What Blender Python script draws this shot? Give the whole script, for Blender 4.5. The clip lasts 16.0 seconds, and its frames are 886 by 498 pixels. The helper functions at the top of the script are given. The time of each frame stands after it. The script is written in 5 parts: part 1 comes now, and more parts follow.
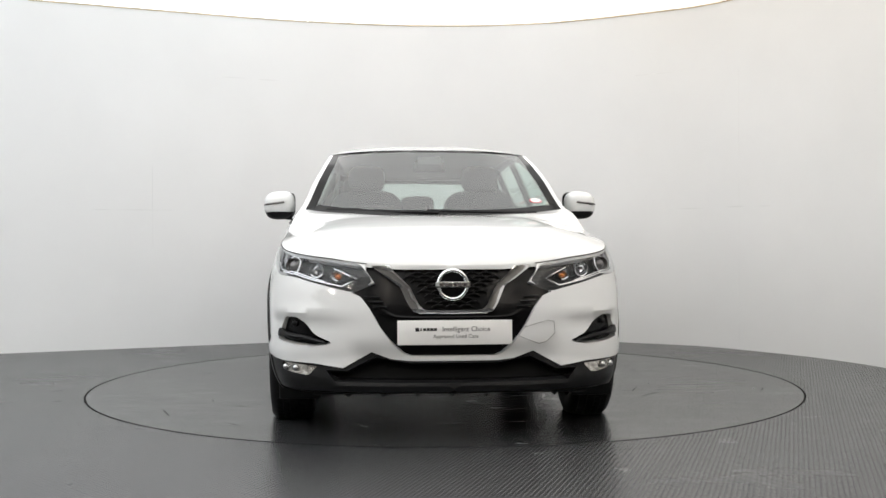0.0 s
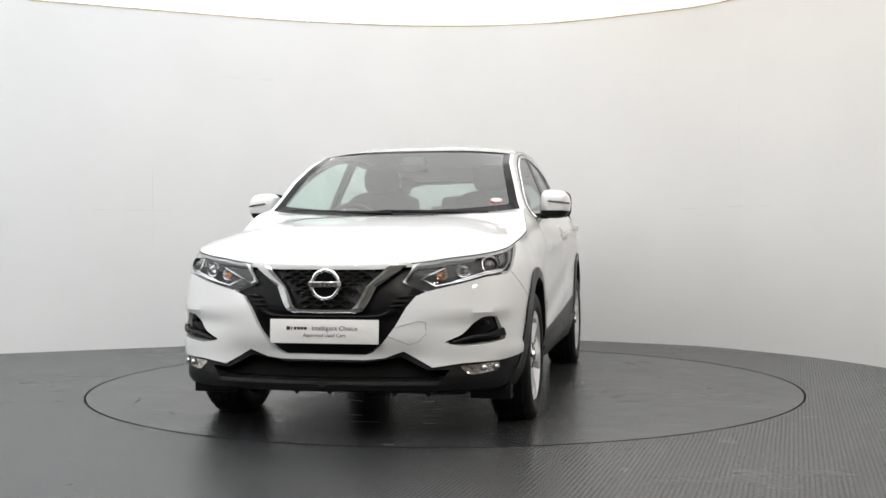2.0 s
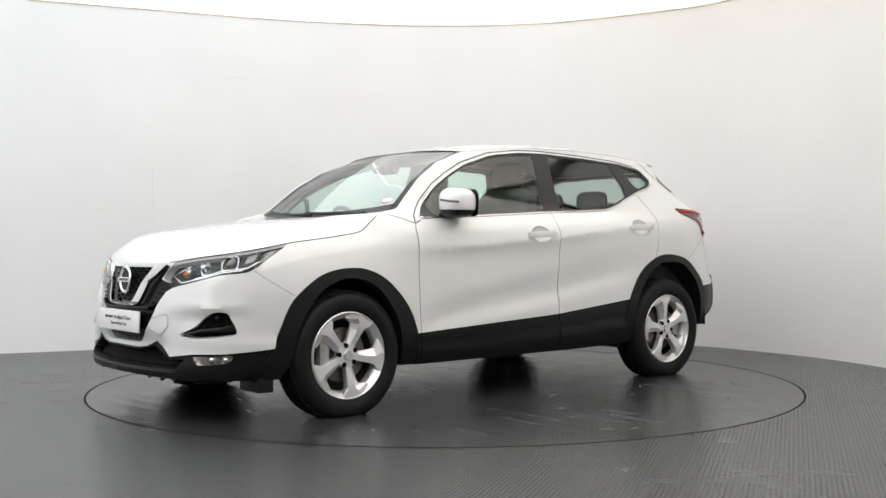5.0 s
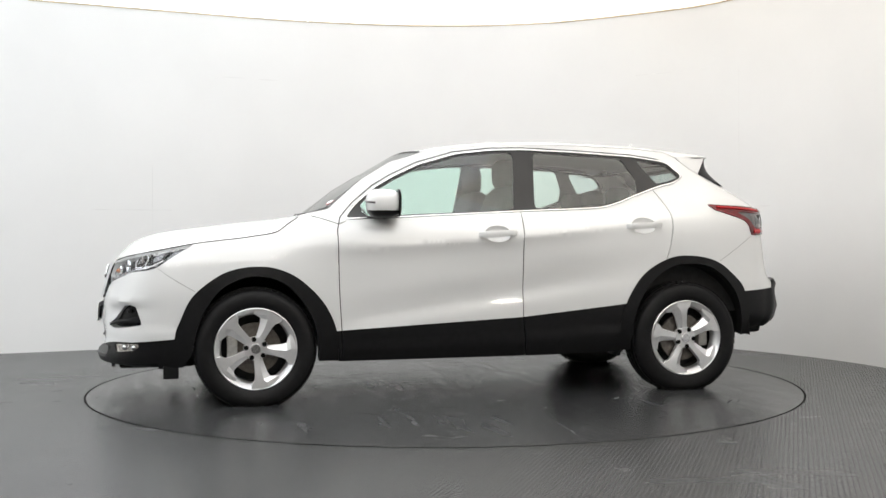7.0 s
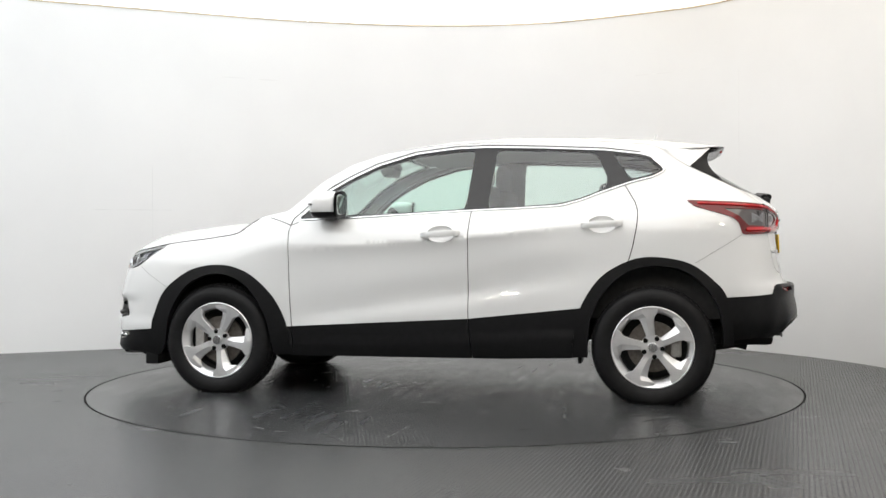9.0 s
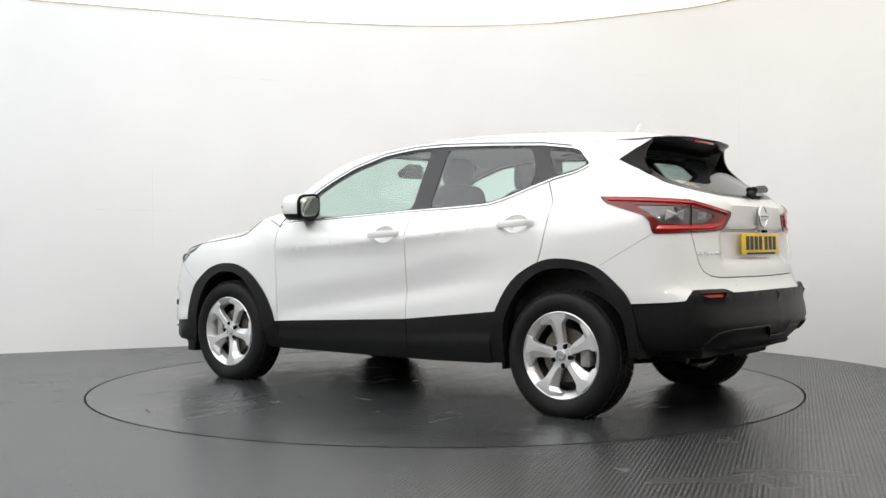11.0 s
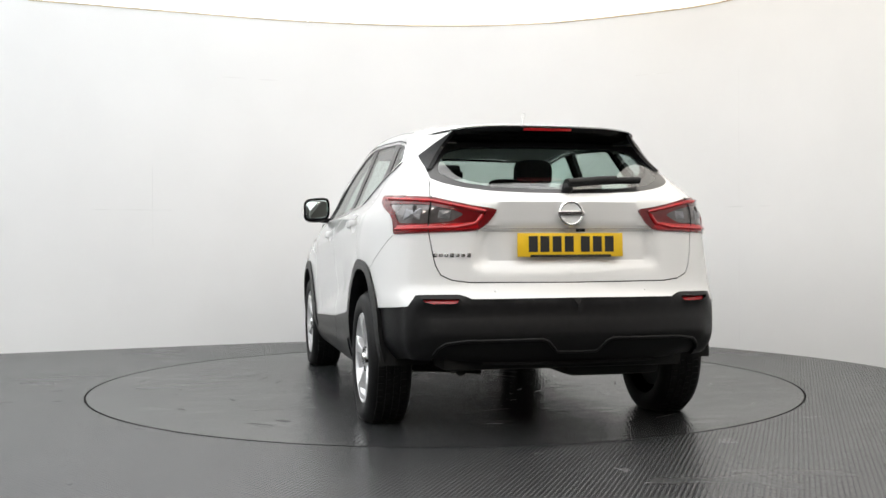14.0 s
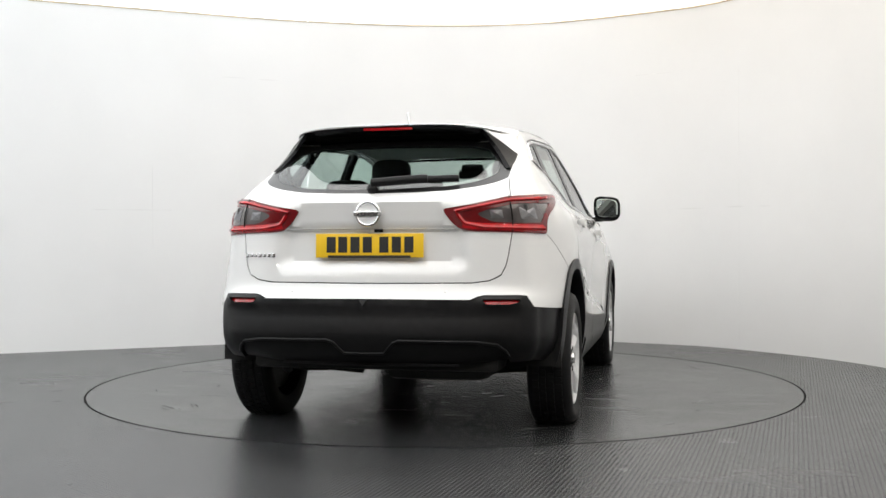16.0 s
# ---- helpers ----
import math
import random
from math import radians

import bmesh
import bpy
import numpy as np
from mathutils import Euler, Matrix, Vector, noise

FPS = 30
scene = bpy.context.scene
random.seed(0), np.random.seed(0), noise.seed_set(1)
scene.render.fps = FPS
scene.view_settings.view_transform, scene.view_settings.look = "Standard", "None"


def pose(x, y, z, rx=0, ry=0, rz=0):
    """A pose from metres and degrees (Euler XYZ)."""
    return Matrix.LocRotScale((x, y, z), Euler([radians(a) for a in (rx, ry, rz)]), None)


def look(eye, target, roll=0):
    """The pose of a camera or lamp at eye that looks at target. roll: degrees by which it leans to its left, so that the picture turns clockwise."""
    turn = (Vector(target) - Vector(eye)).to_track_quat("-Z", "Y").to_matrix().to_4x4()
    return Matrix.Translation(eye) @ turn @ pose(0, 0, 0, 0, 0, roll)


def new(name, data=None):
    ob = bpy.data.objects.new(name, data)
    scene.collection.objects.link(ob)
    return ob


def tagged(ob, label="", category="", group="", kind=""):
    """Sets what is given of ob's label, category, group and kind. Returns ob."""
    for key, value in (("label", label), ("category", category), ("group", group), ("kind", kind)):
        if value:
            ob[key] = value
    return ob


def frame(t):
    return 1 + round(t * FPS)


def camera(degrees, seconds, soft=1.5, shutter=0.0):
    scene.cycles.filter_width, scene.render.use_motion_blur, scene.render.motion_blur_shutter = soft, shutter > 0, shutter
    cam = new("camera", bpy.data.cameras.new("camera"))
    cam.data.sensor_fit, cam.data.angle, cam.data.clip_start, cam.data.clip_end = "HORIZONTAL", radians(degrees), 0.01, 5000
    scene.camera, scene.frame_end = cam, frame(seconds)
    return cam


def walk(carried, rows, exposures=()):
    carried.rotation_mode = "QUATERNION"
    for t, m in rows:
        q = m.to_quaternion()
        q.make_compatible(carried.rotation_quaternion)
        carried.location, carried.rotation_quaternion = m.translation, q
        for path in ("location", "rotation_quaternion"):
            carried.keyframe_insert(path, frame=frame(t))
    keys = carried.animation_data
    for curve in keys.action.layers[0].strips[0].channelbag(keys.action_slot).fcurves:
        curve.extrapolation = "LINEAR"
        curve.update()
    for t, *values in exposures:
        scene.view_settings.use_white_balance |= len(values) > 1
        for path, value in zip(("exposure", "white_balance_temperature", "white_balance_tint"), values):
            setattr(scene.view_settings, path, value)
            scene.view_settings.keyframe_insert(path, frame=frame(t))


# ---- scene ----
# ---- camera and its place: a fixed tripod before the turntable ----
cam = camera(45.54, 16.0, soft=1.5)
EYE = pose(0.0, -6.991, 0.918, 90 - 0.318, 0.21, 0.067)
walk(cam, [(0.0, EYE), (16.0, EYE)], [(0.0, -0.10), (3.5, -0.09), (7.0, 0.03), (12.0, 0.05), (16.0, 0.04)])

# headings of the turntable, degrees: a soft start, then an even turn
HEADINGS = [(0.0, -85.73), (0.5, -87.45), (1.0, -90.82), (1.5, -95.8), (2.0, -101.8)]
HEADINGS += [(2.5 + 0.5 * i, -108.25 - 6.467 * i) for i in range(28)]

# ---- world, lights, exposure ----
world = bpy.data.worlds.new("studio_world")
scene.world = world
world.use_nodes = True
world.node_tree.nodes["Background"].inputs[0].default_value = (0.9, 0.95, 1.0, 1)
world.node_tree.nodes["Background"].inputs[1].default_value = 0.05
CEILING_GLOW = 1.85
GLOW_NEAR, GLOW_FAR = 1.14, 0.80


# ---- materials ----
def mat(name, color, rough=0.5, metal=0.0, var=0.06, scale=8.0, bump=0.0, bscale=60.0, coat=0.0, trans=0.0, emit=0.0, spec=0.5, ior=1.45, rvar=0.0, coat_ior=1.5):
    m = bpy.data.materials.new(name)
    m.use_nodes = True
    nt = m.node_tree
    b = nt.nodes["Principled BSDF"]
    b.inputs["Roughness"].default_value = rough
    b.inputs["Metallic"].default_value = metal
    b.inputs["Coat Weight"].default_value = coat
    b.inputs["Coat Roughness"].default_value = 0.025
    b.inputs["Coat IOR"].default_value = coat_ior
    b.inputs["Transmission Weight"].default_value = trans
    b.inputs["Specular IOR Level"].default_value = spec
    b.inputs["IOR"].default_value = ior
    b.inputs["Base Color"].default_value = (*color, 1)
    tc = nt.nodes.new("ShaderNodeTexCoord")
    if var > 0:
        n = nt.nodes.new("ShaderNodeTexNoise")
        n.inputs["Scale"].default_value = scale
        n.inputs["Detail"].default_value = 5
        nt.links.new(tc.outputs["Object"], n.inputs["Vector"])
        r = nt.nodes.new("ShaderNodeMapRange")
        r.inputs[1].default_value, r.inputs[2].default_value = 0.3, 0.7
        r.inputs[3].default_value, r.inputs[4].default_value = 1 - var, 1 + var
        nt.links.new(n.outputs[0], r.inputs[0])
        mx = nt.nodes.new("ShaderNodeVectorMath")
        mx.operation = "SCALE"
        mx.inputs[0].default_value = color
        nt.links.new(r.outputs[0], mx.inputs["Scale"])
        nt.links.new(mx.outputs[0], b.inputs["Base Color"])
        if rvar > 0:
            rr = nt.nodes.new("ShaderNodeMapRange")
            rr.inputs[1].default_value, rr.inputs[2].default_value = 0.3, 0.7
            rr.inputs[3].default_value, rr.inputs[4].default_value = rough - rvar, rough + rvar
            nt.links.new(n.outputs[0], rr.inputs[0])
            nt.links.new(rr.outputs[0], b.inputs["Roughness"])
    if bump > 0:
        n2 = nt.nodes.new("ShaderNodeTexNoise")
        n2.inputs["Scale"].default_value = bscale
        n2.inputs["Detail"].default_value = 4
        nt.links.new(tc.outputs["Object"], n2.inputs["Vector"])
        bp = nt.nodes.new("ShaderNodeBump")
        bp.inputs["Strength"].default_value = bump
        bp.inputs["Distance"].default_value = 0.01
        nt.links.new(n2.outputs[0], bp.inputs["Height"])
        nt.links.new(bp.outputs[0], b.inputs["Normal"])
    if emit > 0:
        b.inputs["Emission Color"].default_value = (*color, 1)
        b.inputs["Emission Strength"].default_value = emit
    return m


def glass_mat(name, tint, base=0.06, rough=0.0):
    """Thin window glass: a clear pane with a true gloss."""
    m = bpy.data.materials.new(name)
    m.use_nodes = True
    nt = m.node_tree
    nt.nodes.remove(nt.nodes["Principled BSDF"])
    tr = nt.nodes.new("ShaderNodeBsdfTransparent")
    tr.inputs[0].default_value = (*tint, 1)
    gl = nt.nodes.new("ShaderNodeBsdfGlossy")
    gl.inputs["Roughness"].default_value = 0.02 + rough
    lw = nt.nodes.new("ShaderNodeLayerWeight")
    lw.inputs[0].default_value = 0.5
    pw = nt.nodes.new("ShaderNodeMath")
    pw.operation = "POWER"
    pw.inputs[1].default_value = 5.0
    nt.links.new(lw.outputs["Facing"], pw.inputs[0])
    fr = nt.nodes.new("ShaderNodeMath")
    fr.operation = "MULTIPLY_ADD"
    fr.inputs[1].default_value, fr.inputs[2].default_value = 0.93 - base, base
    nt.links.new(pw.outputs[0], fr.inputs[0])
    mix = nt.nodes.new("ShaderNodeMixShader")
    nt.links.new(fr.outputs[0], mix.inputs[0])
    nt.links.new(tr.outputs[0], mix.inputs[1])
    nt.links.new(gl.outputs[0], mix.inputs[2])
    nt.links.new(mix.outputs[0], nt.nodes["Material Output"].inputs[0])
    return m


M_PAINT = mat("white_paint", (0.695, 0.70, 0.70), 0.36, 0.0, 0.012, 3.0, coat=1.0, coat_ior=1.75, spec=0.3)
M_CLAD = mat("black_plastic", (0.0088, 0.0089, 0.0095), 0.38, 0.0, 0.15, 30.0, bump=0.06, bscale=500.0, spec=0.24)
M_GLOSS = mat("gloss_black", (0.004, 0.004, 0.0045), 0.2, 0.0, 0.05, 10.0, spec=0.16)
M_PILLAR = mat("pillar_film", (0.014, 0.014, 0.015), 0.30, 0.0, 0.1, 20.0)
M_RUBBER = mat("tyre_rubber", (0.0075, 0.0075, 0.008), 0.55, 0.0, 0.2, 25.0, bump=0.1, bscale=200.0, spec=0.25)
M_SEAL = mat("dark_seal", (0.004, 0.004, 0.004), 0.7, 0.0, 0.1, 20.0, spec=0.1)
M_FOG = mat("fog_reflector", (0.42, 0.40, 0.37), 0.18, 0.8, 0.5, 45.0)
M_REARGLASS = glass_mat("rear_privacy_glass", (0.60, 0.68, 0.66), 0.12)
M_SEAM = mat("panel_seam", (0.30, 0.30, 0.30), 0.6, 0.0, 0.05, 20.0)
M_CHROME = mat("chrome", (0.86, 0.86, 0.87), 0.07, 1.0, 0.03, 15.0)
M_SATIN = mat("satin_chrome", (0.72, 0.72, 0.73), 0.22, 1.0, 0.04, 15.0)
M_ALLOY = mat("alloy_silver", (0.74, 0.74, 0.75), 0.36, 0.72, 0.04, 30.0, coat=0.35)
M_CALIPER = mat("cast_caliper", (0.42, 0.41, 0.39), 0.45, 0.7, 0.15, 40.0, bump=0.1, bscale=120.0)
M_LAMPPLATE = mat("lamp_plate", (0.22, 0.22, 0.23), 0.3, 0.7, 0.2, 40.0)
M_BARREL = mat("shaded_barrel", (0.03, 0.03, 0.03), 0.5, 0.2, 0.2, 30.0)
M_DISC = mat("brake_disc", (0.16, 0.145, 0.13), 0.42, 0.8, 0.2, 60.0)
M_GLASS = glass_mat("window_glass", (0.78, 0.955, 0.89), 0.10)
M_SCREEN = glass_mat("windscreen_glass", (0.80, 0.90, 0.86), 0.17)
M_DOORGLASS = glass_mat("rear_door_glass", (0.84, 0.95, 0.91), 0.10)
M_DARKGLASS = glass_mat("privacy_glass", (0.74, 0.83, 0.82), 0.085)
M_LENS = glass_mat("clear_lens", (0.92, 0.93, 0.94), 0.033)
M_REDLENS = mat("red_lens", (0.42, 0.006, 0.010), 0.14, 0.0, 0.25, 14.0, coat=0.4)
M_DARKRED = mat("dark_red_lens", (0.13, 0.004, 0.006), 0.16, 0.0, 0.2, 14.0, coat=0.35)
M_SMOKE = mat("smoked_lens", (0.10, 0.09, 0.09), 0.12, 0.3, 0.2, 20.0, coat=1.0)
M_REFLECTOR = mat("lamp_reflector", (0.75, 0.76, 0.78), 0.16, 1.0, 0.1, 40.0)
M_LAMPBODY = mat("lamp_housing", (0.022, 0.0225, 0.024), 0.3, 0.3, 0.2, 25.0)
M_AMBER = mat("amber_bulb", (0.75, 0.25, 0.06), 0.2, 0.0, 0.1, 20.0, coat=0.5)
M_PLATE = mat("plate_white", (0.80, 0.79, 0.78), 0.35, 0.0, 0.02, 10.0)
M_YELLOW = mat("plate_yellow", (0.78, 0.50, 0.02), 0.32, 0.0, 0.04, 10.0)
M_INK = mat("print_black", (0.015, 0.015, 0.016), 0.5, 0.0, 0.05, 20.0)
M_INTERIOR = mat("interior_dark", (0.035, 0.034, 0.034), 0.75, 0.0, 0.2, 30.0, bump=0.1, bscale=200.0)
M_SEAT = mat("seat_cloth", (0.04, 0.04, 0.042), 0.9, 0.0, 0.25, 60.0, bump=0.3, bscale=400.0)
M_LINER = mat("roof_liner", (0.74, 0.73, 0.71), 0.9, 0.0, 0.06, 60.0)
M_UNDER = mat("underbody", (0.008, 0.008, 0.008), 0.8, 0.0, 0.3, 15.0, bump=0.3, bscale=30.0)
M_MIRROR = mat("mirror_glass", (0.46, 0.51, 0.50), 0.02, 1.0, 0.01, 5.0)
M_STICKER = mat("red_print", (0.62, 0.10, 0.14), 0.5, 0.0, 0.05, 20.0)

# ---- shared building helpers ----
def mesh_from(name, verts, faces, material, smooth=True, angle=None):
    me = bpy.data.meshes.new(name)
    me.from_pydata([tuple(v) for v in verts], [], [tuple(f) for f in faces])
    me.validate()
    if smooth:
        me.polygons.foreach_set("use_smooth", [True] * len(me.polygons))
        if angle:
            me.set_sharp_from_angle(angle=radians(angle))
    me.materials.append(material)
    return me


def put(name, me, parent=None, label="", m=None):
    ob = new(name, me)
    if parent is not None:
        ob.parent = parent
    if m is not None:
        ob.matrix_basis = m
    if label:
        ob["label"] = label
    return ob


def pchip(xs, ys, x):
    """Smooth curve through knots, without overshoot."""
    xs, ys, x = np.asarray(xs, float), np.asarray(ys, float), np.asarray(x, float)
    h, d = np.diff(xs), np.diff(ys) / np.diff(xs)
    m = np.zeros(len(xs))
    m[0], m[-1] = d[0], d[-1]
    for i in range(1, len(xs) - 1):
        if d[i - 1] * d[i] > 0:
            w1, w2 = 2 * h[i] + h[i - 1], h[i] + 2 * h[i - 1]
            m[i] = (w1 + w2) / (w1 / d[i - 1] + w2 / d[i])
    k = np.clip(np.searchsorted(xs, x) - 1, 0, len(xs) - 2)
    s = np.clip((x - xs[k]) / h[k], 0, 1)
    return (ys[k] * (1 + 2 * s) * (1 - s) ** 2 + h[k] * m[k] * s * (1 - s) ** 2 + ys[k + 1] * s * s * (3 - 2 * s) + h[k] * m[k + 1] * s * s * (s - 1))


def box_bm(bm, sx, sy, sz, at=(0, 0, 0), bevel=0.0, rot=None, seg=2):
    """Adds a bevelled block to a bmesh."""
    m = Matrix.Translation(at) @ (rot or Matrix()) @ Matrix.Diagonal((sx, sy, sz, 1))
    r = bmesh.ops.create_cube(bm, size=1.0, matrix=m)
    if bevel > 0:
        es = {e for v in r["verts"] for e in v.link_edges}
        bmesh.ops.bevel(bm, geom=list(es), offset=bevel, segments=seg, affect="EDGES", profile=0.6)


def part(name, bm, material, parent, label="", smooth=True, angle=40):
    me = bpy.data.meshes.new(name)
    bmesh.ops.recalc_face_normals(bm, faces=bm.faces)
    bm.to_mesh(me)
    bm.free()
    if smooth:
        me.polygons.foreach_set("use_smooth", [True] * len(me.polygons))
        me.set_sharp_from_angle(angle=radians(angle))
    me.materials.append(material)
    return put(name, me, parent, label)


# ---- the room: a curved white cove round a steel turntable ----
CEIL = 3.0
GLOW_RIGHT = 3.4
GLOW_BACK = -6.2
ROOM = [(-5.4, 1.25), (-3.74, 1.89), (-2.45, 2.44), (-1.51, 2.83), (-0.6, 3.06), (0.3, 3.12), (1.1, 2.97), (1.86, 2.58), (2.3, 2.28), (2.66, 1.81),
        (2.96, 1.32), (3.2, 0.66), (3.34, -0.6), (3.5, -3.0), (3.6, -9.0), (-6.4, -9.0), (-6.5, -1.5), (-6.2, 0.6)]


def smooth_loop(pts, n=12):
    out = []
    for i in range(len(pts)):
        p0, p1, p2, p3 = [np.array(pts[(i + k) % len(pts)], float) for k in (-1, 0, 1, 2)]
        l1 = np.linalg.norm(p2 - p1)
        m1 = (p2 - p0) / (np.linalg.norm(p2 - p1) + np.linalg.norm(p1 - p0)) * l1
        m2 = (p3 - p1) / (np.linalg.norm(p3 - p2) + np.linalg.norm(p2 - p1)) * l1
        for k in range(n):
            s = k / n
            out.append(p1 * (1 + 2 * s) * (1 - s) ** 2 + m1 * s * (1 - s) ** 2 + p2 * s * s * (3 - 2 * s) + m2 * s * s * (s - 1))
    return out


LOOP = smooth_loop(ROOM)


def wall_material():
    m = mat("white_cove_paint", (0.80, 0.80, 0.80), 0.55, 0.0, 0.02, 1.2, bump=0.03, bscale=3.0)
    return m


def build_room():
    n = len(LOOP)
    nrm = []
    for i in range(n):
        t = LOOP[(i + 1) % n] - LOOP[i - 1]
        t = t / np.linalg.norm(t)
        nrm.append(np.array([t[1], -t[0]]) * -1)
    outer = [LOOP[i] + 0.12 * nrm[i] for i in range(n)]
    verts = [(*q, z) for q, z in ((q, z) for z in (-0.02, CEIL) for q in LOOP)] + [(*q, z) for z in (-0.02, CEIL) for q in outer]
    faces = []
    for i in range(n):
        j = (i + 1) % n
        faces += [(i, n + i, n + j, j), (2 * n + i, 2 * n + j, 3 * n + j, 3 * n + i), (n + i, 3 * n + i, 3 * n + j, n + j), (i, j, 2 * n + j, 2 * n + i)]
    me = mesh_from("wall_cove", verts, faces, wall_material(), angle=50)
    # unseen faces behind the camera, darkened to weaken the light on the car
    me.materials.append(mat("unseen_dark_side", (0.26, 0.243, 0.224), 0.7, 0.0, 0.04, 1.5))
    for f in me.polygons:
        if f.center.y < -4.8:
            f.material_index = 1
    cove = tagged(put("wall_cove", me), "white painted curved studio cove of boards", "wall", kind="structure")
    # filled joints between the boards
    joint = mat("joint_filler", (0.73, 0.728, 0.725), 0.6, 0.0, 0.15, 6.0)

    def at(k):
        i = int(k)
        return LOOP[i % n] * (1 - k + i) + LOOP[(i + 1) % n] * (k - i), nrm[i % n]

    for k0, k1, z in ((29.6, 32.0, 2.44), (33.5, 35.6, 2.435), (82.2, 89.0, 2.44), (93.6, 96.5, 2.438), (87.6, 96.7, 1.218), (100.5, 104.0, 1.222), (107.0, 110.5, 1.218), (18.4, 24.2, 1.222)):
        verts, faces = [], []
        for k in np.linspace(k0, k1, 14):
            q, nn = at(k)
            wdt = 0.0028 * math.sin(math.pi * min(max((k - k0) / (k1 - k0), 0.04), 0.96)) + 0.0006
            q = q - nn * 0.0015
            verts += [(*q, z - wdt), (*q, z + wdt)]
        faces = [(2 * i, 2 * i + 1, 2 * i + 3, 2 * i + 2) for i in range(13)]
        put("board_joint", mesh_from("board_joint", verts, faces, joint), cove)
    for k, z0, z1 in ((22.71, 0.9, 1.6), (102.9, 0.02, 2.4)):
        q, nn = at(k)
        t = np.array([-nn[1], nn[0]])
        q = q - nn * 0.0015
        verts = [(*(q + t * 0.0012), z0), (*(q - t * 0.0012), z0), (*(q - t * 0.0012), z1), (*(q + t * 0.0012), z1)]
        put("board_joint", mesh_from("board_joint", verts, [(0, 1, 2, 3)], joint), cove)
    # a luminous ceiling above the rim of the cove
    big = [(-7.6, -10), (5.2, -10), (5.2, 4.6), (-7.6, 4.6)]
    for x0, x1, tint, k in ((-7.5, -1.4, (0.965, 0.99, 1.0), 1.07), (-1.4, 1.2, (1.0, 0.995, 0.985), 1.0), (1.2, GLOW_RIGHT, (1.0, 0.95, 0.875), 0.82)):
        for y0, y1, power in ((GLOW_BACK, -0.4, GLOW_NEAR), (-0.4, 4.5, GLOW_FAR)):
            glow = mat("light_ceiling", tint, 0.8, 0.0, 0.0, emit=CEILING_GLOW * k * power)
            bm = bmesh.new()
            box_bm(bm, x1 - x0 - 0.01, y1 - y0 - 0.01, 0.06, ((x0 + x1) / 2, (y0 + y1) / 2, CEIL + 0.25))
            tagged(part("ceiling", bm, glow, None, smooth=False), "bright luminous white ceiling panel over the turntable", "ceiling", kind="structure")
    # added strip along the cove's rim: warm glow and shadow line as cream colour
    bead = mat("rim_tint_strip", (0.62, 0.52, 0.38), 0.6, 0.0, 0.25, 5.0)
    k0, k1 = 14, 150
    verts, faces = [], []
    for i in range(k0, k1):
        q, nn = LOOP[i], nrm[i]
        verts += [(*(q - nn * 0.004), CEIL - 0.010), (*(q - nn * 0.004), CEIL + 0.003), (*(q + nn * 0.10), CEIL + 0.003)]
    m = 3
    faces = [(i * m + j, i * m + j + 1, (i + 1) * m + j + 1, (i + 1) * m + j) for i in range(k1 - k0 - 1) for j in range(2)]
    put("rim_tint_strip", mesh_from("rim_tint_strip", verts, faces, bead, angle=40), cove, "cream strip added for the warm glow and shadow line at the cove's rim")
    bm = bmesh.new()
    box_bm(bm, 12.9, 14.7, 0.06, (-1.2, -2.7, CEIL + 0.34))
    tagged(part("ceiling_deck", bm, mat("deck_paint", (0.8, 0.78, 0.74), 0.7, 0.0, 0.03, 2.0), None, smooth=False), "plain white ceiling deck above the light panel", "ceiling", kind="structure")
    # outer upstand that closes the slot between cove and ceiling
    m2 = mat("upstand_paint", (0.82, 0.81, 0.78), 0.6, 0.0, 0.02, 2.0)
    bm = bmesh.new()
    for i in range(4):
        a, b = big[i], big[(i + 1) % 4]
        cx, cy = (a[0] + b[0]) / 2, (a[1] + b[1]) / 2
        box_bm(bm, abs(b[0] - a[0]) + 0.1, abs(b[1] - a[1]) + 0.1, 3.6, (cx, cy, 1.5))
    tagged(part("wall_outer", bm, m2, None, smooth=False), "plain white outer studio wall behind the cove", "wall", kind="structure")


R_TABLE = 2.257


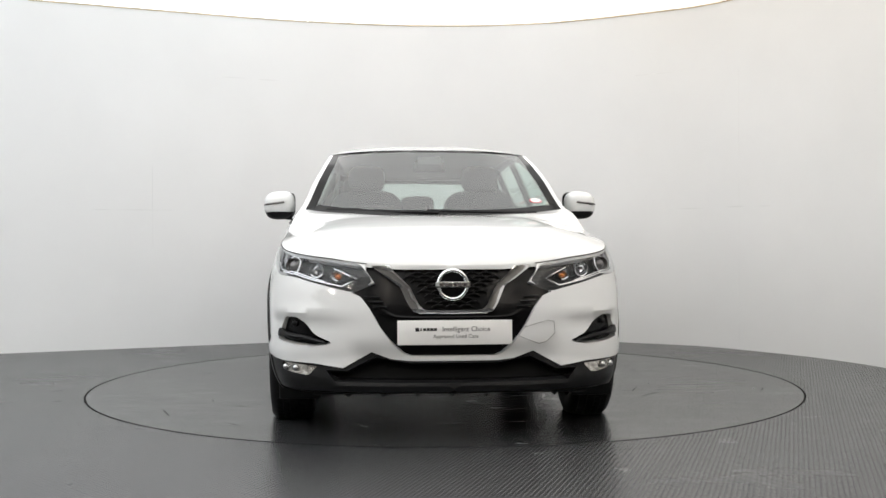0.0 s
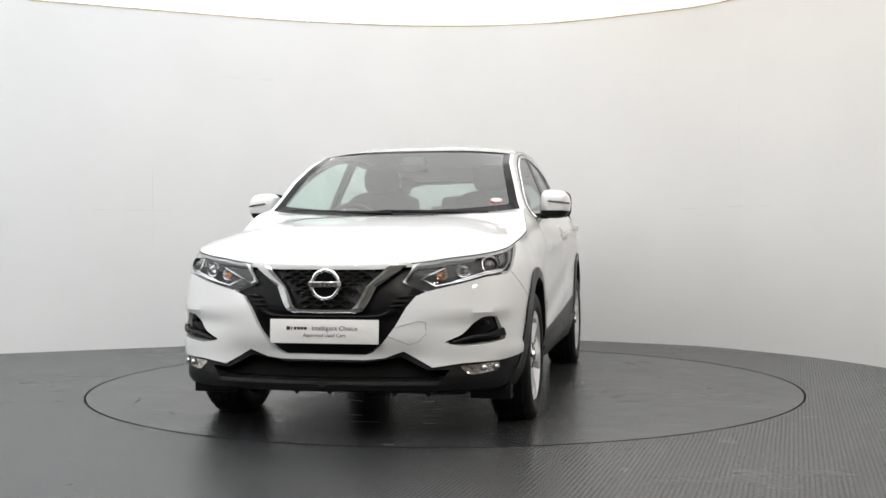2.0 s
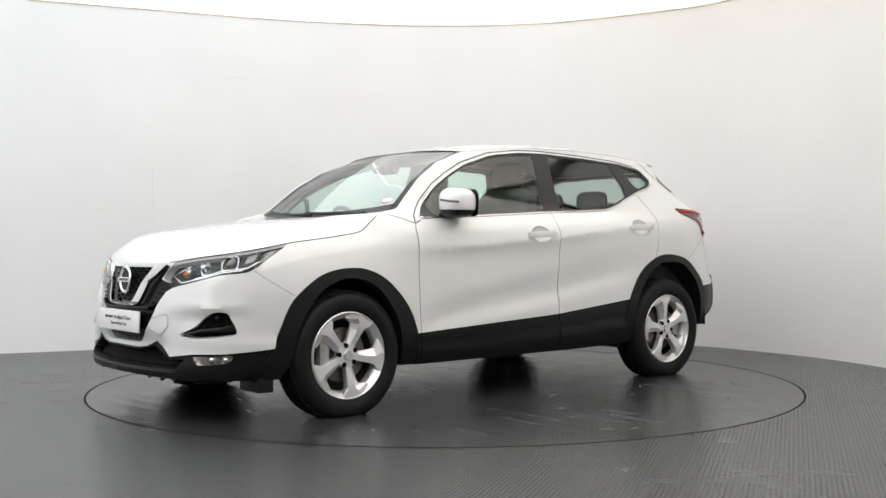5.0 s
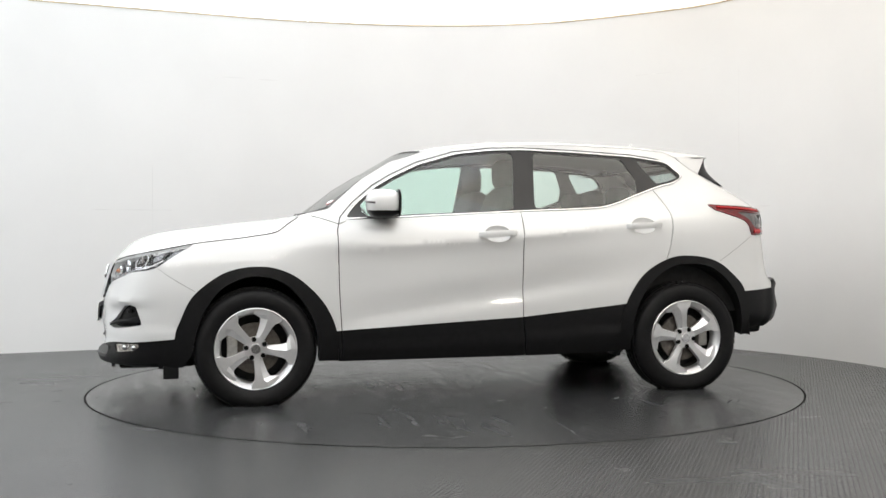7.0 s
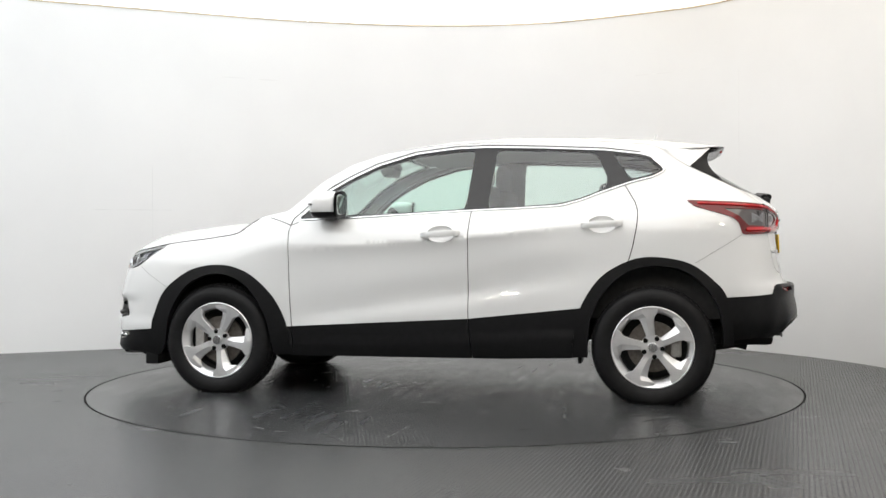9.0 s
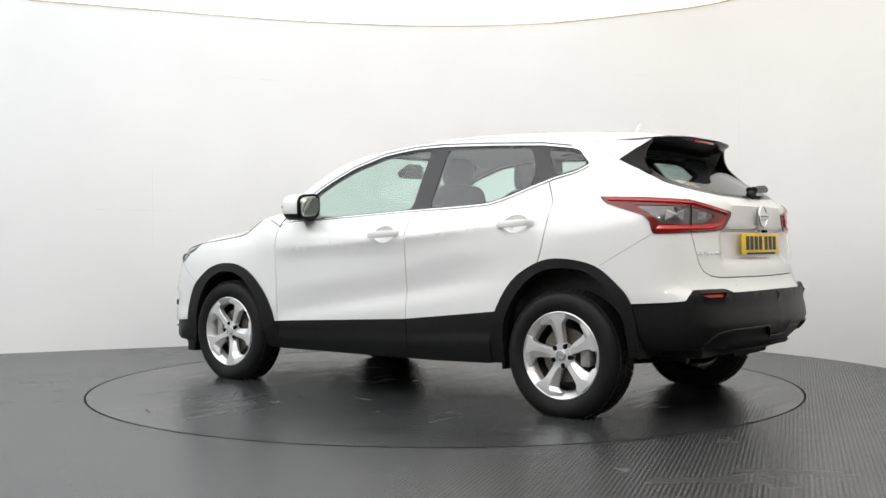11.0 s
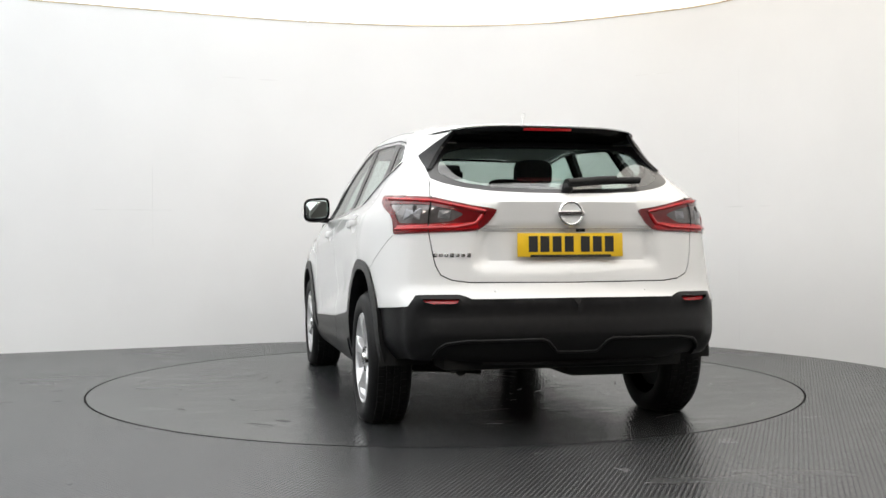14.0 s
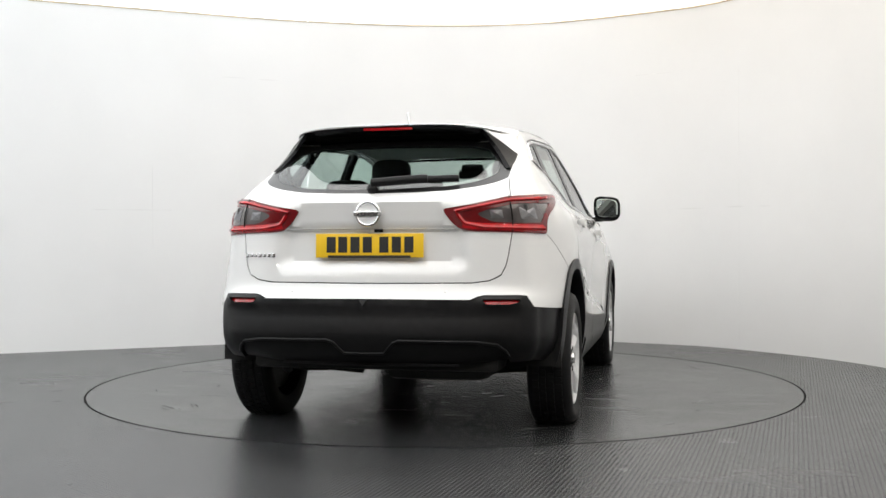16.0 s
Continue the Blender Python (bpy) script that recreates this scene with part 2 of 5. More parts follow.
def floor_material(name, turning):
    """Grey painted steel tread plate, worn and faintly wet."""
    m = bpy.data.materials.new(name)
    m.use_nodes = True
    nt = m.node_tree
    b = nt.nodes["Principled BSDF"]
    tc = nt.nodes.new("ShaderNodeTexCoord")

    def noise_(scale, detail=6, rough=0.6):
        n = nt.nodes.new("ShaderNodeTexNoise")
        n.inputs["Scale"].default_value, n.inputs["Detail"].default_value, n.inputs["Roughness"].default_value = scale, detail, rough
        nt.links.new(tc.outputs["Object"], n.inputs["Vector"])
        return n

    def remap(sock, a0, a1, b0, b1):
        r = nt.nodes.new("ShaderNodeMapRange")
        for i, v in enumerate((a0, a1, b0, b1)):
            r.inputs[i + 1].default_value = v
        nt.links.new(sock, r.inputs[0])
        return r.outputs[0]

    def math_(op, a, bb):
        n = nt.nodes.new("ShaderNodeMath")
        n.operation = op
        for i, v in enumerate((a, bb)):
            if isinstance(v, (int, float)):
                n.inputs[i].default_value = v
            else:
                nt.links.new(v, n.inputs[i])
        return n.outputs[0]

    big, mid, fine = noise_(0.9), noise_(4.5), noise_(60)
    v = math_("MULTIPLY", remap(big.outputs[0], 0.3, 0.7, 0.86, 1.14), remap(mid.outputs[0], 0.3, 0.7, 0.9, 1.1))
    v = math_("MULTIPLY", v, remap(fine.outputs[0], 0.3, 0.7, 0.94, 1.06))
    # tread bars: two crossed families of short raised lozenges
    sep = nt.nodes.new("ShaderNodeSeparateXYZ")
    nt.links.new(tc.outputs["Object"], sep.inputs[0])
    k = 2 * math.pi / 0.044
    a = math_("MULTIPLY", math_("ADD", sep.outputs[0], sep.outputs[1]), k * 0.7071)
    c = math_("MULTIPLY", math_("SUBTRACT", sep.outputs[0], sep.outputs[1]), k * 0.7071)
    sa, scn = math_("SINE", a, 0), math_("SINE", c, 0)
    h1 = math_("MULTIPLY", math_("MAXIMUM", sa, 0), math_("POWER", math_("ABSOLUTE", scn, 0), 6))
    h2 = math_("MULTIPLY", math_("MAXIMUM", math_("MULTIPLY", sa, -1), 0), math_("POWER", math_("ABSOLUTE", math_("COSINE", c, 0), 0), 6))
    h = math_("ADD", h1, h2)
    wear = remap(big.outputs[0], 0.25, 0.75, 0.05 if turning else 0.6, 0.32 if turning else 1.0)
    h = math_("ADD", math_("MULTIPLY", h, wear), math_("MULTIPLY", mid.outputs[0], 0.05))
    bp = nt.nodes.new("ShaderNodeBump")
    bp.inputs["Strength"].default_value = FLOOR_BUMP
    bp.inputs["Distance"].default_value = 0.0045
    nt.links.new(h, bp.inputs["Height"])
    nt.links.new(bp.outputs[0], b.inputs["Normal"])
    # wet smears: glossier where two noises meet
    streak = nt.nodes.new("ShaderNodeMapping")
    streak.inputs["Scale"].default_value = (1.0, 6.5, 1.0) if turning else (0.9, 3.0, 1.0)
    nt.links.new(tc.outputs["Object"], streak.inputs[0])
    n3 = nt.nodes.new("ShaderNodeTexNoise")
    n3.inputs["Scale"].default_value, n3.inputs["Detail"].default_value = 2.2, 5
    nt.links.new(streak.outputs[0], n3.inputs["Vector"])
    rg = remap(n3.outputs[0], 0.3, 0.75, FLOOR_ROUGH, FLOOR_ROUGH * (0.86 if turning else 0.9))
    rg = math_("MULTIPLY", rg, remap(big.outputs[0], 0.3, 0.7, 0.92, 1.08))
    # damp patches: darker and smoother, with ragged edges
    damp = remap(math_("ADD", math_("MULTIPLY", n3.outputs[0], 0.6), math_("MULTIPLY", mid.outputs[0], 0.4)), 0.53 if turning else 0.55, 0.60 if turning else 0.64, 0.0, 1.0)
    rg = math_("MULTIPLY", rg, remap(damp, 0, 1, 1.0, 0.86))
    # raised bars are paler, the plate between them a little darker
    v = math_("MULTIPLY", v, remap(h, 0.0, 0.8, 0.90, 1.45))
    v = math_("MULTIPLY", v, remap(damp, 0, 1, 1.0, 0.82 if turning else 0.88))
    sc = nt.nodes.new("ShaderNodeVectorMath")
    sc.operation = "SCALE"
    sc.inputs[0].default_value = FLOOR_COLOR
    nt.links.new(v, sc.inputs["Scale"])
    nt.links.new(sc.outputs[0], b.inputs["Base Color"])
    nt.links.new(rg, b.inputs["Roughness"])
    b.inputs["Specular IOR Level"].default_value = 0.55
    return m


FLOOR_COLOR = (0.033, 0.0345, 0.0365)
FLOOR_BUMP = 1.0
FLOOR_ROUGH = 0.27


def build_floor():
    # fixed deck with a round pit, closed below
    n = 160
    ri, ro = R_TABLE + 0.009, 14.0
    verts, faces = [], []
    for r in (ri, 3.0, 4.5, 7.0, ro):
        for i in range(n):
            a = 2 * math.pi * i / n
            verts.append((r * math.cos(a), r * math.sin(a), 0))
    for k in range(4):
        for i in range(n):
            j = (i + 1) % n
            faces.append((k * n + i, (k + 1) * n + i, (k + 1) * n + j, k * n + j))
    b0 = len(verts)
    for i in range(n):
        verts.append((*verts[i][:2], -0.08))
    for i in range(n):
        j = (i + 1) % n
        faces.append((i, j, b0 + j, b0 + i))
    me = mesh_from("floor", verts, faces, floor_material("deck_plate", False), angle=40)
    tagged(put("floor", me), "grey painted steel tread plate studio floor, worn", "floor", kind="structure")
    bm = bmesh.new()
    bmesh.ops.create_cone(bm, cap_ends=True, segments=96, radius1=R_TABLE + 0.1, radius2=R_TABLE + 0.1, depth=0.02, matrix=Matrix.Translation((0, 0, -0.09)))
    tagged(part("pit_floor", bm, M_SEAL, None), "black pit floor under the turntable gap", "pit", kind="structure")
    # the turning disc
    rows = [(0.0, 0.0), (0.7, 0.0), (1.4, 0.0), (2.0, 0.0), (R_TABLE - 0.004, 0.0), (R_TABLE, -0.004), (R_TABLE, -0.05)]
    verts, faces = [(0, 0, 0)], []
    for r, z in rows[1:]:
        for i in range(n):
            a = 2 * math.pi * i / n
            verts.append((r * math.cos(a), r * math.sin(a), z))
    for i in range(n):
        j = (i + 1) % n
        faces.append((0, 1 + i, 1 + j))
        for k in range(len(rows) - 2):
            faces.append((1 + k * n + i, 1 + (k + 1) * n + i, 1 + (k + 1) * n + j, 1 + k * n + j))
    table = tagged(new("turntable"), "round grey steel tread plate car turntable with damp smears", "turntable")
    put("disc", mesh_from("disc", verts, faces, floor_material("disc_plate", True), angle=40), table, "worn grey steel tread plate disc")
    verts, faces = [], []
    for i in range(n):
        a = 2 * math.pi * i / n
        for r, z in ((R_TABLE - 0.004, -0.002), (R_TABLE - 0.003, 0.0012), (R_TABLE + 0.0035, 0.0012), (R_TABLE + 0.0045, -0.03)):
            verts.append((r * math.cos(a), r * math.sin(a), z))
    for i in range(n):
        j = (i + 1) % n
        for k in range(3):
            faces.append((4 * i + k, 4 * i + k + 1, 4 * j + k + 1, 4 * j + k))
    put("edge_ring", mesh_from("edge_ring", verts, faces, M_SEAL), table, "black rubber edge ring")
    # dark scrapes and damp streaks, and shorter pale flecks
    dark = mat("scrape_dark", (0.018, 0.018, 0.019), 0.45, 0.0, 0.3, 20.0)
    pale = mat("pale_fleck", (0.30, 0.30, 0.30), 0.3, 0.3, 0.3, 20.0)
    rng = random.Random(5)
    for i in range(60):
        r, a = 2.05 * math.sqrt(rng.random()), rng.random() * 6.283
        ln, wd, turn = rng.uniform(0.04, 0.26), rng.uniform(0.002, 0.006), a + math.pi / 2 + rng.uniform(-0.3, 0.3)
        pale_one = rng.random() < 0.4
        if pale_one:
            ln *= 0.5
        verts, faces = [], []
        bend = rng.uniform(-0.3, 0.3)
        for k in range(9):
            u = k / 8 - 0.5
            g = turn + bend * u
            x, y = r * math.cos(a) + ln * u * math.cos(g), r * math.sin(a) + ln * u * math.sin(g)
            w2 = wd * (1 - (2 * u) ** 2) * rng.uniform(0.6, 1.0) + 0.0006
            verts += [(x - w2 * math.sin(g), y + w2 * math.cos(g), 0.0012), (x + w2 * math.sin(g), y - w2 * math.cos(g), 0.0012)]
        faces = [(2 * k + 1, 2 * k + 3, 2 * k + 2, 2 * k) for k in range(8)]
        put("disc_streak", mesh_from("disc_streak", verts, faces, pale if pale_one else dark), table)
    # long damp smears that lie along the parked car
    wet = mat("damp_smear", (0.014, 0.0145, 0.015), 0.16, 0.0, 0.3, 12.0)
    for i in range(34):
        x0, y0 = rng.uniform(-1.1, 1.1), rng.uniform(-1.5, 1.5)
        ln, wd, lean_ = rng.uniform(0.12, 0.55), rng.uniform(0.004, 0.014), rng.uniform(-0.15, 0.15)
        verts, ks = [], rng.uniform(6, 14)
        for k in range(19):
            u = k / 18 - 0.5
            w2 = wd * (1 - (2 * u) ** 2) * (0.55 + 0.45 * math.sin(ks * u + i)) * rng.uniform(0.6, 1.0) + 0.0008
            x, y = x0 + lean_ * ln * u + 0.012 * math.sin(ks * u), y0 + ln * u
            verts += [(x - w2, y, 0.0008 + 0.00001 * i), (x + w2, y, 0.0008 + 0.00001 * i)]
        put("damp_smear", mesh_from("damp_smear", verts, [(2 * k, 2 * k + 1, 2 * k + 3, 2 * k + 2) for k in range(18)], wet), table)
    return table


def build_floor_marks():
    """A lapped steel sheet by the disc, and scrapes on the deck."""
    sheet = [(-0.469, -2.779), (0.517, -2.448), (1.637, -2.003), (2.60, -1.61), (3.3, -1.35), (3.3, -6.2), (-0.2, -6.2), (-0.46, -4.5)]
    bm = bmesh.new()
    top = bm.faces.new([bm.verts.new((*q, 0.003)) for q in sheet[::-1]])
    r = bmesh.ops.extrude_face_region(bm, geom=[top])
    for v in [q for q in r["geom"] if isinstance(q, bmesh.types.BMVert)]:
        v.co.z = 0.0005
    tagged(part("floor_sheet", bm, floor_material("sheet_plate", False), None, smooth=False), "lapped grey steel floor sheet beside the turntable", "floor sheet", kind="structure")


def floodlights():
    """Small floods high behind the camera; the paint shows their glints."""
    glow = mat("flood_glow", (1.0, 0.90, 0.78), 0.5, 0.0, 0.0, emit=FLOOD)
    first = None
    for x in (-3.4, -2.1, -0.8, 0.5, 1.8, 3.0):
        ob = tagged(new("floodlight"), "small black studio floodlight, lit, under the ceiling", "floodlight", "studio floodlights")
        ob.matrix_basis = look((x, -5.6, 2.72), (0.2 * x, 0.0, 0.7))
        bm = bmesh.new()
        box_bm(bm, 0.34, 0.16, 0.08, (0, 0, 0.05), 0.01)
        part("housing", bm, M_CLAD, ob)
        bm = bmesh.new()
        box_bm(bm, 0.30, 0.022, 0.004, (0, 0.04, 0.006))
        part("tube_lamp", bm, glow, ob, "glowing tube lamp", smooth=False)
        bm = bmesh.new()
        box_bm(bm, 0.30, 0.022, 0.004, (0, -0.04, 0.006))
        part("tube_lamp", bm, glow, ob, "glowing tube lamp", smooth=False)
        bm = bmesh.new()
        box_bm(bm, 0.02, 0.02, 0.5, (0, 0.22, 0.26), rot=Matrix.Rotation(radians(-45), 4, "X"))
        part("bracket", bm, M_CLAD, ob)


FLOOD = 130.0
build_room()
floodlights()
build_floor_marks()
turntable = build_floor()


# ---- the car's skin: half of it, y > 0; x ahead, z up, the origin on the ground between the axles ----
X1, X0 = 1.33, -1.315
NOSE, TAIL = 2.23, -2.165
Z_KNOTS = [0.18, 0.30, 0.42, 0.52, 0.64, 0.78, 0.90, 0.97, 1.05, 1.12, 1.30, 1.52]
WIDTHS = [  # half widths at stations along the car
    (-2.1, [0.78, 0.85, 0.87, 0.875, 0.875, 0.865, 0.85, 0.84, 0.825, 0.80, 0.665, 0.50]),
    (-1.6, [0.79, 0.86, 0.885, 0.893, 0.893, 0.885, 0.875, 0.87, 0.855, 0.82, 0.69, 0.545]),
    (-1.2, [0.80, 0.86, 0.885, 0.895, 0.893, 0.887, 0.888, 0.883, 0.86, 0.81, 0.705, 0.59]),
    (-0.3, [0.78, 0.85, 0.878, 0.881, 0.879, 0.880, 0.886, 0.885, 0.852, 0.79, 0.71, 0.617]),
    (0.8, [0.78, 0.85, 0.880, 0.883, 0.880, 0.880, 0.881, 0.872, 0.832, 0.77, 0.69, 0.575]),
    (1.33, [0.82, 0.87, 0.890, 0.896, 0.897, 0.885, 0.855, 0.815, 0.775, 0.74, 0.65, 0.56]),
    (2.0, [0.80, 0.865, 0.885, 0.89, 0.892, 0.880, 0.845, 0.80, 0.76, 0.72, 0.6, 0.5]),
]
FRONT_Z = [0.16, 0.20, 0.235, 0.30, 0.335, 0.40, 0.47, 0.58, 0.69, 0.76, 0.815, 0.87, 0.95, 1.05, 1.5]
FRONT_X = [2.02, 2.16, 2.215, 2.23, 2.215, 2.20, 2.215, 2.205, 2.178, 2.158, 2.14, 2.09, 1.97, 1.80, 1.7]
REAR_Z = [0.26, 0.33, 0.42, 0.53, 0.62, 0.655, 0.69, 0.76, 0.90, 1.00, 1.06, 1.12, 1.16, 1.20, 1.30, 1.43, 1.55]
REAR_X = [-2.02, -2.10, -2.15, -2.165, -2.155, -2.14, -2.105, -2.085, -2.07, -2.06, -2.065, -2.055, -2.01, -1.945, -1.77, -1.56, -1.40]
# plan of the ends: share of the half width, and how far back from the tip
FRONT_PLAN = [(0, 0), (0.15, 0.004), (0.30, 0.014), (0.45, 0.034), (0.58, 0.062), (0.70, 0.105), (0.80, 0.155), (0.88, 0.22), (0.935, 0.31), (0.97, 0.43), (0.99, 0.60), (1.0, 0.90)]
REAR_PLAN = [(0, 0), (0.18, 0.005), (0.35, 0.018), (0.52, 0.040), (0.66, 0.070), (0.78, 0.115), (0.865, 0.175), (0.92, 0.26), (0.955, 0.37), (0.985, 0.58), (1.0, 0.85)]


def plan_curve(rows):
    a = np.array(rows, float)
    k = np.concatenate([[0], np.cumsum(np.hypot(np.diff(a[:, 0]) * 0.88, np.diff(a[:, 1])))])
    kk = np.linspace(0, k[-1], 120)
    return pchip(k, a[:, 0], kk), pchip(k, a[:, 1], kk)


_fy, _fd = plan_curve(FRONT_PLAN)
_ry, _rd = plan_curve(REAR_PLAN)
REF_X = np.concatenate([NOSE - _fd, np.linspace(X1, X0, 120)[1:-1], (TAIL + _rd)[::-1]])
REF_Y = np.concatenate([_fy, np.ones(118), _ry[::-1]])
REF_C = np.concatenate([[0], np.cumsum(np.hypot(np.diff(REF_X), 0.88 * np.diff(REF_Y)))])
C_END = REF_C[-1]
C_MID = REF_C[180]
_gx = np.linspace(-2.3, 2.3, 231)
_gz = np.linspace(0.1, 1.6, 151)
_rows = np.array([pchip([w[0] for w in WIDTHS], [w[1][i] for w in WIDTHS], np.clip(_gx, -2.1, 2.0)) for i in range(len(Z_KNOTS))])
HW = np.array([pchip(Z_KNOTS, _rows[:, i], np.clip(_gz, 0.18, 1.52)) for i in range(len(_gx))])


def half_width(x, z):
    u = np.clip((np.asarray(x, float) + 2.3) / 0.02, 0, 229.999)
    v = np.clip((np.asarray(z, float) - 0.1) / 0.01, 0, 149.999)
    i, j = u.astype(int), v.astype(int)
    a, b = u - i, v - j
    return HW[i, j] * (1 - a) * (1 - b) + HW[i + 1, j] * a * (1 - b) + HW[i, j + 1] * (1 - a) * b + HW[i + 1, j + 1] * a * b


SHOULDER_X, SHOULDER_Z = [-1.6, -1.2, -0.83, -0.26, 0.34, 0.8, 1.3], [1.10, 1.06, 1.017, 0.947, 0.912, 0.887, 0.87]
HOLLOW_X, HOLLOW_Z = [-1.3, -0.7, -0.17, 0.74, 1.2], [0.76, 0.70, 0.615, 0.485, 0.44]


def folds(x, z):
    """The shoulder edge and the hollow low on the doors."""
    zs = np.interp(x, SHOULDER_X, SHOULDER_Z)
    zh = np.interp(x, HOLLOW_X, HOLLOW_Z)
    a = np.clip((1.05 - x) / 0.45, 0, 1) * np.clip((x + 1.45) / 0.5, 0, 1)
    b = np.clip((0.95 - x) / 0.3, 0, 1) * np.clip((x + 1.05) / 0.5, 0, 1)
    d = z - zs
    up = np.where(d > 0, np.clip(1 - d / 0.11, 0, 1), np.clip(1 + d / 0.085, 0, 1))
    e = z - zh
    low = np.where(e > 0, np.clip(1 - e / 0.16, 0, 1), np.clip(1 + e / 0.09, 0, 1))
    return 0.0130 * a * up ** 1.8 - 0.015 * b * low * low * (3 - 2 * low)


def skin(c, z):
    """The point of the car's side, front or rear at c metres round its plan from the nose, at the height z."""
    c, z = np.asarray(c, float), np.asarray(z, float)
    x, yn = np.interp(c, REF_C, REF_X), np.interp(c, REF_C, REF_Y)
    xf, xr = pchip(FRONT_Z, FRONT_X, z), pchip(REAR_Z, REAR_X, z)
    x = np.where(x > X1, X1 + (x - X1) * (xf - X1) / (NOSE - X1), np.where(x < X0, X0 + (x - X0) * (xr - X0) / (TAIL - X0), x))
    return np.stack([x, yn * (half_width(x, z) + folds(x, z)), z], -1)


def skin_normal(c, z):
    e = 0.004
    a = skin(np.asarray(c) + e, z) - skin(np.asarray(c) - e, z)
    b = skin(c, np.asarray(z) + e) - skin(c, np.asarray(z) - e)
    n = np.cross(a, b)
    n[..., 1] = np.where(np.asarray(c) < 0.004, 0, n[..., 1])
    return n / np.maximum(np.linalg.norm(n, axis=-1, keepdims=True), 1e-9)


def c_side(x, z):
    """c of the side at x."""
    cc = np.linspace(0, C_END, 1500)
    xs = skin(cc, np.full(1500, z))[:, 0]
    return float(np.interp(-x, -xs, cc))


def c_front(y, z):
    cc = np.linspace(0, 1.4, 800)
    ys = skin(cc, np.full(800, z))[:, 1]
    k = int(np.argmax(ys))
    return float(np.interp(y, ys[:k + 1], cc[:k + 1]))


def c_rear(y, z):
    cc = np.linspace(C_END, C_END - 1.3, 800)
    ys = skin(cc, np.full(800, z))[:, 1]
    k = int(np.argmax(ys))
    return float(np.interp(y, ys[:k + 1], cc[:k + 1]))


from mathutils.geometry import delaunay_2d_cdt

# ---- the outlines of the panels, in the chart (metres round the plan, height) ----
TOP_C = [0, 0.21, 0.373, 0.486, 0.583, 0.68, 0.88, 1.10, 1.571, 1.65, 1.723, 1.80, 1.96, 2.166, 2.34, 2.556, 2.856, 3.156, 3.556, 3.956, 4.256, 4.46, 5.0, 5.70]
TOP_Z = [0.813, 0.813, 0.822, 0.834, 0.848, 0.858, 0.885, 0.922, 0.969, 0.985, 1.035, 1.085, 1.118, 1.30, 1.405, 1.474, 1.513, 1.528, 1.53, 1.517, 1.49, 1.465, 1.445, 1.445]


def top_z(c):
    return np.interp(c, TOP_C, TOP_Z) if np.isscalar(c) and c > 1.7 else pchip(TOP_C, TOP_Z, c)


def side_poly(pts):
    return [(c_side(x, z), z) for x, z in pts]


def arc_poly(pts, n=4):
    """A rounded arch through the points given; its two feet stay sharp."""
    out = [pts[0]]
    for i in range(1, len(pts) - 2):
        p0, p1, p2, p3 = [np.array(pts[i + k], float) for k in (-1, 0, 1, 2)]
        for k in range(n):
            u = k / n
            q = 0.5 * (2 * p1 + (p2 - p0) * u + (2 * p0 - 5 * p1 + 4 * p2 - p3) * u * u + (3 * p1 - p0 - 3 * p2 + p3) * u ** 3)
            out.append((float(q[0]), float(q[1])))
    return side_poly(out + [pts[-2], pts[-1]])


ARCH_F_IN = arc_poly([(1.70, 0.12), (1.675, 0.30), (1.63, 0.49), (1.535, 0.643), (1.43, 0.71), (1.319, 0.735), (1.2, 0.71), (1.103, 0.641), (1.004, 0.49), (0.965, 0.30), (0.96, 0.12)])
ARCH_F_OUT = arc_poly([(1.785, 0.12), (1.768, 0.39), (1.735, 0.494), (1.668, 0.627), (1.535, 0.733), (1.43, 0.775), (1.319, 0.788), (1.21, 0.777), (1.09, 0.725), (0.97, 0.617), (0.895, 0.50), (0.855, 0.36), (0.845, 0.12)])
ARCH_R_IN = arc_poly([(-0.95, 0.12), (-0.955, 0.30), (-0.98, 0.5), (-1.075, 0.665), (-1.2, 0.76), (-1.335, 0.785), (-1.48, 0.765), (-1.60, 0.68), (-1.68, 0.56), (-1.71, 0.40), (-1.72, 0.12)])
ARCH_R_OUT = arc_poly([(-0.86, 0.12), (-0.871, 0.333), (-0.912, 0.533), (-1.029, 0.716), (-1.196, 0.816), (-1.347, 0.835), (-1.53, 0.798), (-1.664, 0.697), (-1.73, 0.607), (-1.765, 0.42), (-1.78, 0.12)])
SILL = side_poly([(0.90, 0.12), (0.90, 0.413), (0.339, 0.443), (-0.256, 0.474), (-0.664, 0.516), (-0.95, 0.546), (-0.95, 0.12)])
FRONT_LOW = [(-0.02, 0.379), (0.203, 0.379), (0.284, 0.388), (0.373, 0.42), (0.51, 0.344), (0.648, 0.362), (0.826, 0.369), (1.06, 0.389), (1.20, 0.40), (1.22, 0.1), (-0.02, 0.1)]
LOW_MESH = [(-0.02, 0.37), (0.2, 0.37), (0.36, 0.395), (0.49, 0.335), (0.60, 0.335), (0.56, 0.285), (-0.02, 0.282)]
GRILLE = [(-0.02, 0.402), (0.194, 0.402), (0.227, 0.412), (0.267, 0.445), (0.332, 0.534), (0.381, 0.623), (0.421, 0.673), (0.462, 0.690), (0.47, 0.693), (0.36, 0.738), (0.40, 0.79), (0.429, 0.9), (-0.02, 0.9)]
HEADLAMP = [(1.102, 0.918), (0.88, 0.881), (0.68, 0.854), (0.583, 0.845), (0.486, 0.830), (0.429, 0.820), (0.36, 0.738), (0.47, 0.693), (0.51, 0.703), (0.645, 0.732), (0.77, 0.762), (0.859, 0.768), (0.907, 0.774), (0.96, 0.80), (1.037, 0.867)]
